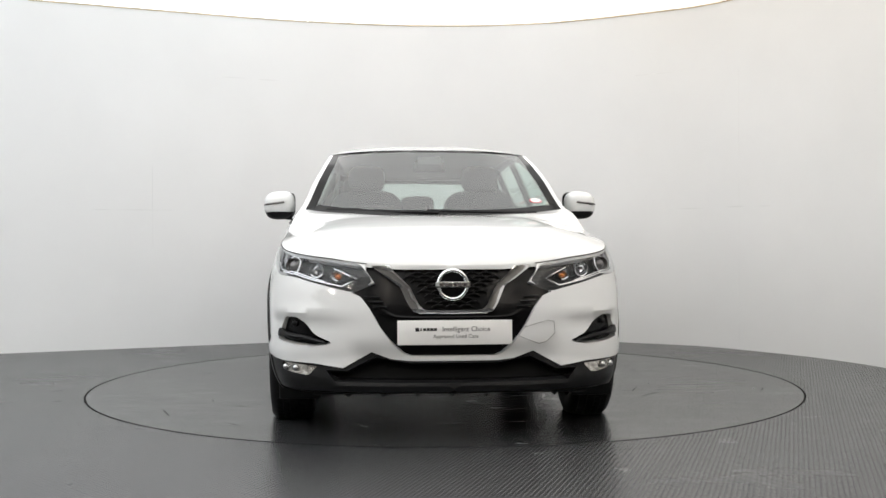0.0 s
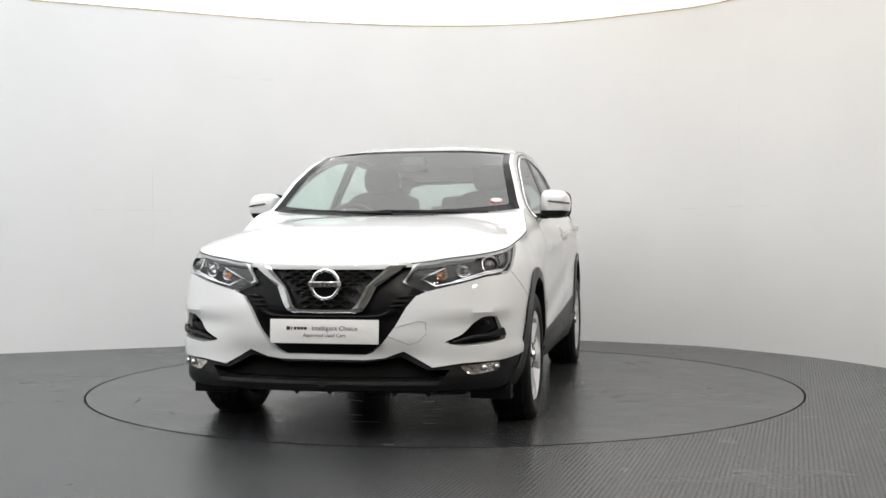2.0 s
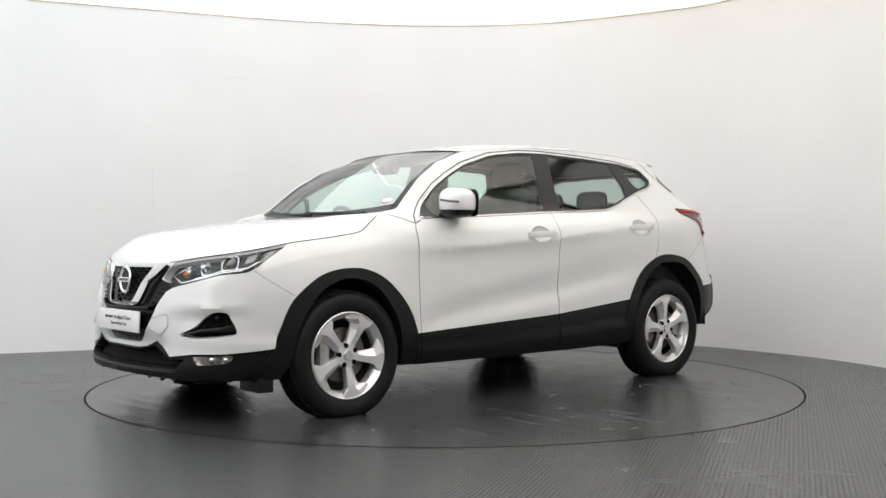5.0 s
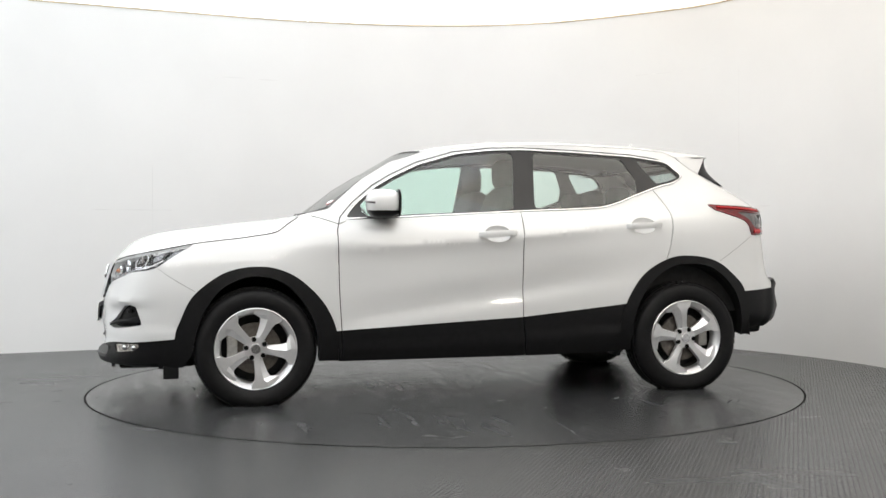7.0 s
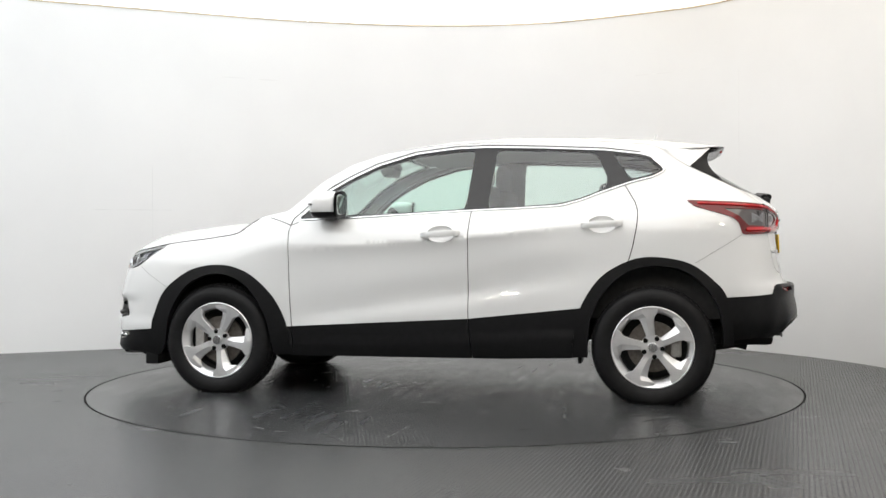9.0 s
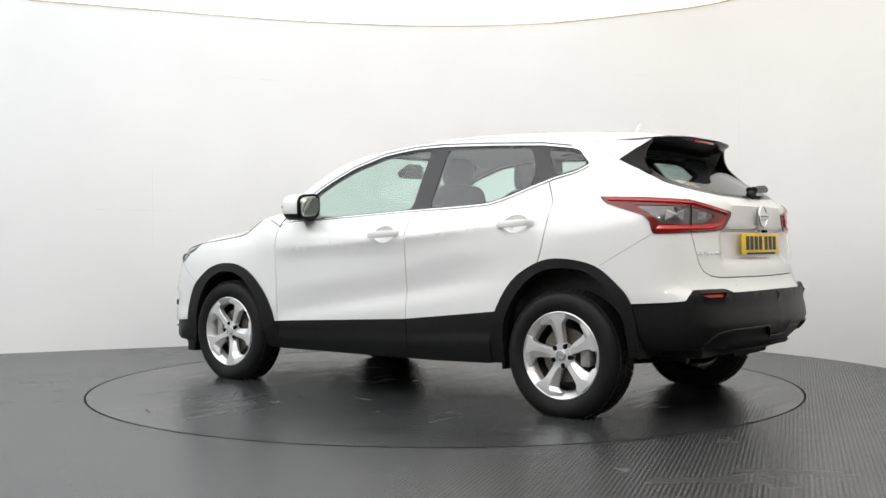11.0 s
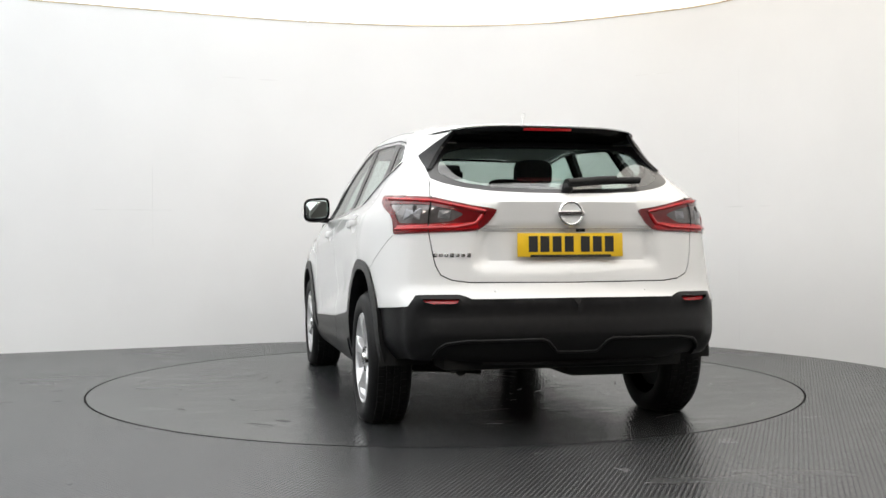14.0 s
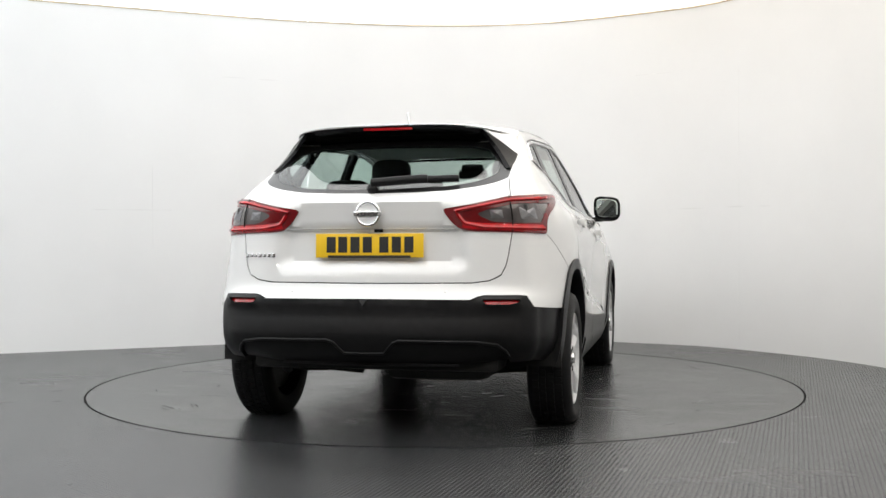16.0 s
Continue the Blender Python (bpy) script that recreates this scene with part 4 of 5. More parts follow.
def loft(rows, name, material, label="", mirror=True, angle=40, thick=0.0):
    """A sheet from rows of points on the half y >= 0, with its mirror half."""
    full = []
    for r in rows:
        r = [np.array(q, float) for q in r]
        full.append([q * (1, -1, 1) for q in r[:0:-1]] + r if mirror else r)
    m = len(full[0])
    verts = [q for r in full for q in r]
    faces = [(i * m + j, i * m + j + 1, (i + 1) * m + j + 1, (i + 1) * m + j) for i in range(len(full) - 1) for j in range(m - 1)]
    bm = bmesh.new()
    vs = [bm.verts.new(tuple(q)) for q in verts]
    for f in faces:
        try:
            bm.faces.new([vs[i] for i in f])
        except ValueError:
            pass
    bmesh.ops.remove_doubles(bm, verts=bm.verts, dist=0.0008)
    bmesh.ops.recalc_face_normals(bm, faces=bm.faces)
    up = sum(f.normal.z * f.calc_area() for f in bm.faces)
    if up < 0:
        bmesh.ops.reverse_faces(bm, faces=bm.faces)
    if thick:
        rim = [e for e in bm.edges if e.is_boundary]
        r = bmesh.ops.extrude_edge_only(bm, edges=rim)
        for v in [q for q in r["geom"] if isinstance(q, bmesh.types.BMVert)]:
            v.co.z -= thick
    me = bpy.data.meshes.new(name)
    bm.to_mesh(me)
    bm.free()
    me.polygons.foreach_set("use_smooth", [True] * len(me.polygons))
    me.set_sharp_from_angle(angle=radians(angle))
    me.materials.append(material)
    return put(name, me, car, label)


def edge_point(c, drop=0.0):
    z = float(top_z(float(c)))
    return skin(c, z - drop)


# bonnet: lines from the middle out to its edge
HOOD_C = [0, 0.2, 0.45, 0.7, 1.1, 1.57, 1.8, 1.955]
HOOD_X = [2.138, 2.112, 2.045, 1.94, 1.68, 1.33, 1.16, 1.075]
HOOD_ZX = [1.05, 1.2, 1.45, 1.7, 1.9, 2.02, 2.09, 2.125, 2.14]
HOOD_Z = [1.079, 1.071, 1.049, 1.019, 0.985, 0.935, 0.878, 0.836, 0.814]
rows = []
for c in np.concatenate([np.linspace(0, 1.0, 40), np.linspace(1.03, 1.955, 30)]):
    e = edge_point(c)
    n = skin_normal(c, float(top_z(float(c))))
    xc = float(pchip(HOOD_C, HOOD_X, c))
    zc = float(pchip(HOOD_ZX, HOOD_Z, xc))
    power = np.interp(c, [0, 0.6, 1.2, 1.955], [2.6, 3.2, 3.0, 3.6])
    row = []
    for v in np.linspace(0, 1, 26):
        bead = 0.007 * math.exp(-((v - 0.62) / 0.16) ** 2) * np.interp(c, [0, 0.5, 0.9, 1.955], [0, 0.2, 1, 0.6])
        row.append((xc + (e[0] - xc) * v ** 2, e[1] * v, zc + (e[2] + 0.003 - zc) * v ** power + bead * (1 - v ** 8)))
    rows.append(row)
loft(rows, "bonnet", M_PAINT, "white painted bonnet", thick=0.02)

# windscreen: from the cowl to the roof
rows = []
for s in np.linspace(0, 1, 28):
    c = 1.955 + (2.556 - 1.955) * s
    e = edge_point(c)
    xc, zc = 1.030 + (0.365 - 1.030) * s, 1.072 + (1.503 - 1.072) * s + 0.014 * math.sin(math.pi * s)
    line = []
    for v in np.linspace(0, 1, 33):
        line.append((xc + (e[0] - xc) * v ** 2.4, e[1] * v, zc + (e[2] - zc) * v ** 2.6))
    rows.append(line)
glass_rows = [r[:30] for r in rows]
loft(glass_rows[2:-1], "windscreen", M_SCREEN, "clear greenish windscreen")
for sd in (1, -1):
    loft([[(q[0], sd * q[1], q[2]) for q in r[29:32]] for r in rows], "windscreen_trim", M_GLOSS, "black windscreen edge trim", mirror=False, thick=0.01)
    loft([[(q[0], sd * q[1], q[2]) for q in r[31:33]] for r in rows], "windscreen_pillar", M_PAINT, "white painted windscreen pillar edge", mirror=False, thick=0.01)
loft([r[:31] for r in rows[:3]], "cowl", M_CLAD, "black plastic scuttle below the windscreen")
loft([r[:31] for r in rows[-2:]], "windscreen_header", M_GLOSS, "black header strip of the windscreen")

# roof, running on into the tail spoiler
ROOF_X = [0.365, 0.07, -0.18, -0.54, -1.07, -1.43, -1.60, -1.748]
ROOF_Z = [1.503, 1.553, 1.577, 1.588, 1.572, 1.545, 1.526, 1.501]
ROOF_C = [2.556, 2.856, 3.156, 3.556, 3.956, 4.256, 4.45]
rows = []
for s in np.linspace(0, 1, 50):
    xc = 0.365 + (-1.748 - 0.365) * s
    zc = float(pchip(ROOF_X[::-1], ROOF_Z[::-1], xc))
    c = 2.556 + (4.45 - 2.556) * s
    e = edge_point(c) if c < 4.449 else edge_point(4.449)
    row = []
    for v in np.linspace(0, 1, 20):
        row.append((xc + (e[0] - xc) * v ** (3 + 3 * max(0, s - 0.7) / 0.3), e[1] * v, zc + (e[2] + 0.002 - zc) * v ** 3.2))
    rows.append(row)
loft(rows, "roof", M_PAINT, "white painted roof and tail spoiler")
tip = rows[-1]
under = [[(q[0] + 0.002, q[1], q[2] - 0.006) for q in tip], [(q[0] + 0.035, q[1], q[2] - 0.028) for q in tip], [(q[0] + 0.14, q[1] * 1.0, q[2] - 0.055) for q in tip], [(q[0] + 0.26, q[1] * 1.0, q[2] - 0.07) for q in tip]]
loft(under, "spoiler_underside", M_GLOSS, "gloss black rear face of the tail spoiler")


def wheel(at, side, front):
    phase = radians(29 if front else -8)
    w = put("wheel", None, car, "silver five spoke alloy wheel with a black tyre", pose(at[0], at[1], at[2]) @ (pose(0, 0, 0, 0, 0, 0) if side > 0 else pose(0, 0, 0, 0, 0, 180)))
    # y points outward; the tyre's outer wall lies at y = 0
    prof = [(0.232, -0.012), (0.245, -0.004), (0.262, 0.003), (0.285, 0.005), (0.306, 0.002), (0.325, -0.008), (0.337, -0.026), (0.3425, -0.055), (0.344, -0.105), (0.3425, -0.155), (0.337, -0.182), (0.325, -0.20), (0.295, -0.212), (0.25, -0.208), (0.232, -0.198)]
    n = 72
    verts, faces = [], []
    for i in range(n):
        a = 2 * math.pi * i / n
        for k, (r, y) in enumerate(prof):
            z = r * math.sin(a)
            bulge = 0.010 * max(0.0, (-z - 0.25) / 0.09) if k < 5 and r > 0.25 else 0.0
            verts.append((r * math.cos(a), y + bulge, max(z, -0.3225)))
    m = len(prof)
    for i in range(n):
        j = (i + 1) % n
        for k in range(m - 1):
            faces.append((i * m + k, i * m + k + 1, j * m + k + 1, j * m + k))
    tyre = put("tyre", mesh_from("tyre", verts, faces, M_RUBBER, angle=40), w, "black road tyre")
    # tread blocks
    bm = bmesh.new()
    for row, (y0, wd) in enumerate([(-0.048, 0.028), (-0.086, 0.022), (-0.124, 0.022), (-0.162, 0.028)]):
        for i in range(60):
            a = 2 * math.pi * (i + 0.5 * (row % 2)) / 60
            if 0.346 * math.sin(a) < -0.318:
                continue
            rot = Matrix.Rotation(-a, 4, "Y")
            box_bm(bm, 0.008, wd, 0.029, rot @ Vector((0.3455 if row in (1, 2) else 0.343, 0, 0)) + Vector((0, y0, 0)), rot=rot)
    part("tread", bm, M_RUBBER, tyre, smooth=False)
    # lip, and the barrel behind it, coloured dark for the shade inside the wheel
    def ring_mesh(name, prof, material):
        verts = []
        for i in range(n):
            a = 2 * math.pi * i / n
            verts += [(r * math.cos(a), y, r * math.sin(a)) for r, y in prof]
        m = len(prof)
        faces = [(i * m + k, i * m + k + 1, (i + 1) % n * m + k + 1, (i + 1) % n * m + k) for i in range(n) for k in range(m - 1)]
        return mesh_from(name, verts, faces, material, angle=40)

    rim = put("rim", ring_mesh("rim", [(0.192, -0.075), (0.197, -0.040), (0.204, -0.030), (0.224, -0.010), (0.229, -0.005), (0.2335, -0.008), (0.235, -0.02)], M_ALLOY), w, "silver alloy rim")
    put("barrel", ring_mesh("barrel", [(0.02, -0.165), (0.150, -0.16), (0.190, -0.15), (0.192, -0.075)], M_BARREL), rim, "inside of the rim, its shade put into a dark colour")
    # spokes: narrow at the hub, broad at the rim; a flat face and a long bevel
    for s in range(5):
        bm = bmesh.new()
        stations = [(0.020, -0.024, 0.024, -0.024), (0.060, -0.026, 0.024, -0.022), (0.100, -0.032, 0.028, -0.016), (0.145, -0.040, 0.034, -0.010), (0.176, -0.050, 0.041, -0.007), (0.199, -0.094, 0.062, -0.007), (0.227, -0.112, 0.072, -0.006)]
        rings = []
        for r, a0, a1, y in stations:
            fl = a0 + (a1 - a0) * (0.46 if r > 0.07 else 0.3)
            bev = 0.028 if 0.12 < r < 0.19 else (0.020 if r < 0.15 else 0.014)
            ring = [(a0, y - 0.040), (a0 + 0.001, y - bev), (fl, y), (a1 - 0.003, y - 0.001), (a1, y - 0.005), (a1, y - 0.040)]
            rings.append([bm.verts.new((math.sqrt(max(r * r - min(abs(q[0]), r * 0.9) ** 2, 1e-6)) if r > 0.15 else r, q[1], q[0])) for q in ring])
        for r0, r1 in zip(rings, rings[1:]):
            for k in range(5):
                bm.faces.new((r0[k], r0[k + 1], r1[k + 1], r1[k]))
            bm.faces.new((r0[5], r0[0], r1[0], r1[5]))
        bm.faces.new(rings[-1])
        bm.faces.new(rings[0][::-1])
        bmesh.ops.rotate(bm, verts=bm.verts, matrix=Matrix.Rotation(2 * math.pi * s / 5 + phase, 3, "Y"))
        part("spoke", bm, M_ALLOY, rim, angle=7)
    bm = bmesh.new()
    bmesh.ops.create_cone(bm, cap_ends=True, segments=40, radius1=0.070, radius2=0.064, depth=0.03, matrix=Matrix.Translation((0, -0.034, 0)) @ Matrix.Rotation(-math.pi / 2, 4, "X"))
    part("hub", bm, M_ALLOY, rim, "silver wheel hub")
    bm = bmesh.new()
    bmesh.ops.create_cone(bm, cap_ends=True, segments=32, radius1=0.029, radius2=0.026, depth=0.012, matrix=Matrix.Translation((0, -0.012, 0)) @ Matrix.Rotation(-math.pi / 2, 4, "X"))
    part("centre_cap", bm, M_SATIN, rim, "chrome wheel centre cap")
    for s in range(5):
        a = 2 * math.pi * (s + 0.5) / 5 + phase
        bm = bmesh.new()
        bmesh.ops.create_cone(bm, cap_ends=True, segments=12, radius1=0.0145, radius2=0.0135, depth=0.014, matrix=Matrix.Translation((0.054 * math.cos(a), -0.0235, -0.054 * math.sin(a))) @ Matrix.Rotation(-math.pi / 2, 4, "X"))
        part("wheel_nut", bm, M_SEAL, rim, "dark wheel bolt recess")
    bm = bmesh.new()
    bmesh.ops.create_cone(bm, cap_ends=True, segments=48, radius1=0.145, radius2=0.145, depth=0.022, matrix=Matrix.Translation((0, -0.085, 0)) @ Matrix.Rotation(-math.pi / 2, 4, "X"))
    part("brake_disc", bm, M_DISC, w, "worn steel brake disc")
    bm = bmesh.new()
    box_bm(bm, 0.06, 0.07, 0.15, ((0.13 if front else -0.13) * side, -0.075, 0.02), 0.015)
    part("brake_caliper", bm, M_CALIPER, w, "grey brake caliper")
    return w


for x, fr in ((1.323, True), (-1.323, False)):
    for s in (1, -1):
        wheel((x, s * 0.884, 0.323), s, fr)

# wheel houses and floor pan
bm = bmesh.new()
box_bm(bm, 1.75, 1.50, 0.10, (0.0, 0, 0.29), 0.02)
box_bm(bm, 0.62, 1.1, 0.16, (1.33, 0, 0.30), 0.03)
box_bm(bm, 0.42, 1.30, 0.08, (1.87, 0, 0.25), 0.02)
box_bm(bm, 0.64, 1.02, 0.14, (-1.33, 0, 0.36), 0.03)
box_bm(bm, 0.40, 1.2, 0.10, (-1.80, 0, 0.37), 0.03)
box_bm(bm, 3.6, 1.1, 0.06, (0, 0, 0.42))
part("underbody", bm, M_UNDER, car, "dark dirty underbody and floor pan")
for x in (1.323, -1.33):
    for s in (1, -1):
        verts, faces = [], []
        k = 24
        for i in range(k + 1):
            a = math.pi * i / k
            r = 0.415 if x > 0 else 0.44
            for y in (0.86, 0.52):
                verts.append((x + r * math.cos(a), s * y, 0.33 + r * math.sin(a) * 1.02))
        for i in range(k):
            faces.append((2 * i, 2 * i + 1, 2 * i + 3, 2 * i + 2))
        b0 = len(verts)
        verts += [(x, s * 0.52, 0.33)]
        for i in range(k):
            faces.append((2 * i + 1, b0, 2 * i + 3))
        put("wheel_house", mesh_from("wheel_house", verts, faces, M_UNDER), car, "black wheel arch liner")



# ---- details on the skin ----
def on(c, z, off=0.0, side=1):
    p = skin(c, z) + skin_normal(c, z) * off
    return np.array([p[0], p[1] * side, p[2]])


def ribbon(name, material, outer, inner, off_o, off_i, parent=car, label="", side=1, depth=0.02, both=False, angle=30):
    """A solid band between two lines of the chart."""
    n = 40

    def run(line):
        a = np.array(line, float)
        k = np.concatenate([[0], np.cumsum(np.linalg.norm(np.diff(a, axis=0), axis=1))])
        kk = np.linspace(0, k[-1], n)
        return np.stack([np.interp(kk, k, a[:, 0]), np.interp(kk, k, a[:, 1])], 1)

    o, i = run(outer), run(inner)
    verts, faces = [], []
    sides = (1, -1) if both else (side,)
    for s in sides:
        b = len(verts)
        for q, r in zip(o, i):
            m = (q + r) / 2
            verts += [on(*q, off_o - depth, s), on(*q, off_o, s), on(*m, (off_o + off_i) / 2 + 0.003, s), on(*r, off_i, s), on(*r, off_i - depth, s)]
        for j in range(n - 1):
            for k in range(4):
                f = (b + j * 5 + k, b + j * 5 + k + 1, b + j * 5 + 5 + k + 1, b + j * 5 + 5 + k)
                faces.append(f)
    bm = bmesh.new()
    vs = [bm.verts.new(tuple(v)) for v in verts]
    for f in faces:
        bm.faces.new([vs[q] for q in f])
    bmesh.ops.remove_doubles(bm, verts=[v for v in bm.verts if abs(v.co.y) < 0.001], dist=0.001)
    return part(name, bm, material, parent, label, angle=angle)


def tube(name, pts, r, material, parent=car, label="", sides=6, closed=False):
    """A round bar along points."""
    pts = [Vector(q) for q in pts]
    n = len(pts)
    verts, faces = [], []
    for i, q in enumerate(pts):
        a = pts[(i - 1) % n] if closed or i else pts[0]
        b = pts[(i + 1) % n] if closed or i < n - 1 else pts[-1]
        t = (b - a).normalized()
        u = t.cross(Vector((0, 0, 1)))
        u = u.normalized() if u.length > 0.05 else Vector((0, 1, 0))
        w = u.cross(t)
        for k in range(sides):
            g = 2 * math.pi * k / sides
            verts.append(q + (u * math.cos(g) + w * math.sin(g)) * r)
    for i in range(n if closed else n - 1):
        j = (i + 1) % n
        for k in range(sides):
            l = (k + 1) % sides
            faces.append((i * sides + k, i * sides + l, j * sides + l, j * sides + k))
    if not closed:
        faces += [tuple(range(sides))[::-1], tuple((n - 1) * sides + k for k in range(sides))]
    return put(name, mesh_from(name, verts, faces, material, angle=50), parent, label)


def blob_mesh(name, center, radii, power, material, keep=None, n=28, cut=None):
    """A rounded block; power below 1 makes it boxier."""
    verts, faces = [], []

    def sp(v):
        return math.copysign(abs(v) ** power, v)

    for i in range(n + 1):
        b = -math.pi / 2 + math.pi * i / n
        for j in range(2 * n):
            a = math.pi * j / n
            v = [center[0] + radii[0] * sp(math.cos(b)) * sp(math.cos(a)), center[1] + radii[1] * sp(math.cos(b)) * sp(math.sin(a)), center[2] + radii[2] * sp(math.sin(b))]
            if cut:
                v = cut(v)
            verts.append(v)
    m = 2 * n
    for i in range(n):
        for j in range(m):
            f = (i * m + j, i * m + (j + 1) % m, (i + 1) * m + (j + 1) % m, (i + 1) * m + j)
            if keep is None or keep(np.mean([verts[k] for k in f], axis=0)):
                faces.append(f)
    return mesh_from(name, verts, faces, material, angle=60)


for s in (1, -1):
    # door handles over dished bowls
    for c, z in HANDLES:
        h = put("door_handle", None, car, "white door handle", None)
        base = on(c, z, 0.0, s)
        tilt = 0.055
        pts = []
        for k in range(9):
            u = (k - 4) / 4
            pts.append((u * 0.118, 0.014 + 0.026 * (1 - u ** 4), -u * tilt * 0.118))
        bm = bmesh.new()
        rings = []
        for u, d, zz in pts:
            hh = 0.020 - 0.006 * abs(u / 0.118) ** 3
            ring = [(u, d - 0.012, zz - hh * 0.8), (u, d - 0.002, zz - hh), (u, d + 0.004, zz), (u, d - 0.002, zz + hh), (u, d - 0.012, zz + hh * 0.8)]
            rings.append([bm.verts.new((base[0] + q[0], base[1] + s * q[1] - s * 0.004, base[2] + q[2])) for q in ring])
        for r0, r1 in zip(rings, rings[1:]):
            for k in range(5):
                bm.faces.new((r0[k], r0[(k + 1) % 5], r1[(k + 1) % 5], r1[k]))
        bm.faces.new(rings[0]), bm.faces.new(rings[-1])
        part("grip", bm, M_PAINT, h, "white door handle grip", angle=60)
        nm = "bowl_f" if c < 3.2 else "bowl_r"

        def dish(ch, c=c, z=z):
            q = ((ch[:, 0] - c) / 0.082) ** 2 + ((ch[:, 1] - z) / 0.050) ** 2
            return -0.034 * np.clip(1 - q, 0, 1) ** 0.6

        v, f = region_mesh(nm, s, dish, 0.0)
        put("bowl", mesh_from("bowl", v, f, M_PAINT), h, "dished bowl behind the door handle")
    # bright strip round the side windows
    line = [on(cc, zz, 0.002, s) for cc, zz in resample(round_corners(DLO), 0.03)]
    tube("window_strip", line, 0.0065, M_SATIN, car, "bright strip round the side windows", closed=True)
    top = [(q - 0.010, z + 0.015) for q, z in DLO[13:]] + [(DLO[0][0] - 0.024, DLO[0][1] + 0.012), (c_side(0.845, 1.035), 1.035)]
    tube("door_frame_seal", [on(q, z, 0.0008, s) for q, z in resample(top, 0.03, False)], 0.0030, M_SEAL, car, "black seal line over the side windows", 5)
    # door mirror
    mir = put("door_mirror", None, car, "white door mirror with black base")

    def rear_cut(v):
        v[0] = max(v[0], 0.506 + 0.10 * (abs(v[1]) - 0.9))
        lean = 0.22 * (abs(v[1]) - 0.86)
        v[2] -= lean * 0.35 if v[2] > 1.14 else 0
        return v

    ctr = (0.597, s * 0.914, 1.154)
    put("cap", blob_mesh("cap", ctr, (0.098, 0.090, 0.083), 0.66, M_PAINT, keep=lambda q: q[2] > 1.110, cut=rear_cut), mir, "white mirror cap")
    put("mirror_base", blob_mesh("mirror_base", (0.597, s * 0.912, 1.150), (0.097, 0.089, 0.086), 0.66, M_CLAD, keep=lambda q: q[2] < 1.113, cut=rear_cut), mir, "black lower mirror shell")
    def plate_ring(x0, x1, ry, rz):
        """A rounded plate across the rear of the mirror."""
        pm = bmesh.new()
        loops = []
        for x, k in ((x0, 0.94), (x0 + 0.004, 1.0), (x1, 1.0)):
            ring = []
            for i in range(36):
                a = 2 * math.pi * i / 36
                cy, cz = math.copysign(abs(math.cos(a)) ** 0.5, math.cos(a)), math.copysign(abs(math.sin(a)) ** 0.5, math.sin(a))
                ring.append(pm.verts.new((x + 0.10 * (0.03 + ry * k * cy), s * (0.914 + ry * k * cy), 1.152 + rz * k * cz - 0.077 * ry * k * cy)))
            loops.append(ring)
        for r0, r1 in zip(loops, loops[1:]):
            for i in range(36):
                pm.faces.new((r0[i], r0[(i + 1) % 36], r1[(i + 1) % 36], r1[i]))
        pm.faces.new(loops[0]), pm.faces.new(loops[-1])
        return pm

    part("mirror_rim", plate_ring(0.497, 0.509, 0.0885, 0.079), M_GLOSS, mir, "black rim round the mirror glass")
    part("mirror_glass", plate_ring(0.492, 0.499, 0.074, 0.061), M_MIRROR, mir, "silvered mirror glass")
    bm = bmesh.new()
    box_bm(bm, 0.09, 0.16, 0.032, (0.60, s * 0.80, 1.078), 0.012)
    part("mirror_arm", bm, M_CLAD, mir, "black mirror arm")
    sig = []
    for u in np.linspace(0, 1, 16):
        dy = -0.035 + 0.118 * u
        dz = 0.014 - 0.006 * u
        dx = 0.098 * max(1 - abs(dy / 0.090) ** 3.03 - abs(dz / 0.083) ** 3.03, 0.0) ** 0.33
        sig.append((0.597 + dx + 0.001, s * (0.914 + dy), 1.154 + dz - 0.077 * (0.065 + dy)))
    tube("turn_signal", sig, 0.0065, M_SMOKE, mir, "dark turn signal strip")
    # headlamp
    v, f = region_mesh("headlamp", s, 0.0, 0.0)
    lens = put("headlamp_lens", mesh_from("headlamp_lens", v, f, M_LENS), car, "clear headlamp lens")

    def lamp_ring(c, z, r, depth, name, material, label, bowl=True):
        o = on(c, z, depth, s)
        n = Vector((0.92, 0.39 * s * min(1, c), 0.0)).normalized()
        u = n.cross(Vector((0, 0, 1))).normalized()
        w = u.cross(n)
        o = Vector(o)
        verts, faces = [], []
        prof = [(1.0, 0.0), (0.97, 0.012), (0.86, 0.010), (0.80, -0.004), (0.60, -0.016), (0.3, -0.022), (0.04, -0.024)] if bowl else [(1.0, 0.0), (0.95, 0.010), (0.84, 0.006), (0.78, -0.006), (0.70, 0.0), (0.45, 0.012), (0.04, 0.018)]
        for rr, d in prof:
            for k in range(28):
                a = 2 * math.pi * k / 28
                verts.append(o + (u * math.cos(a) + w * math.sin(a)) * r * rr + n * d)
        for i in range(len(prof) - 1):
            for k in range(28):
                l = (k + 1) % 28
                faces.append((i * 28 + k, i * 28 + l, (i + 1) * 28 + l, (i + 1) * 28 + k))
        return put(name, mesh_from(name, verts, faces, material, angle=35), lens, label)

    lamp_ring(0.80, 0.820, 0.040, -0.020, "projector", M_SMOKE, "dark projector lens", False)
    lamp_ring(0.655, 0.800, 0.036, -0.024, "high_beam_bowl", M_REFLECTOR, "bright reflector bowl")
    lamp_ring(0.545, 0.775, 0.026, -0.022, "side_bowl", M_REFLECTOR, "bright reflector bowl")
    lamp_ring(0.535, 0.768, 0.012, -0.012, "indicator_bulb", M_AMBER, "amber indicator bulb", False)
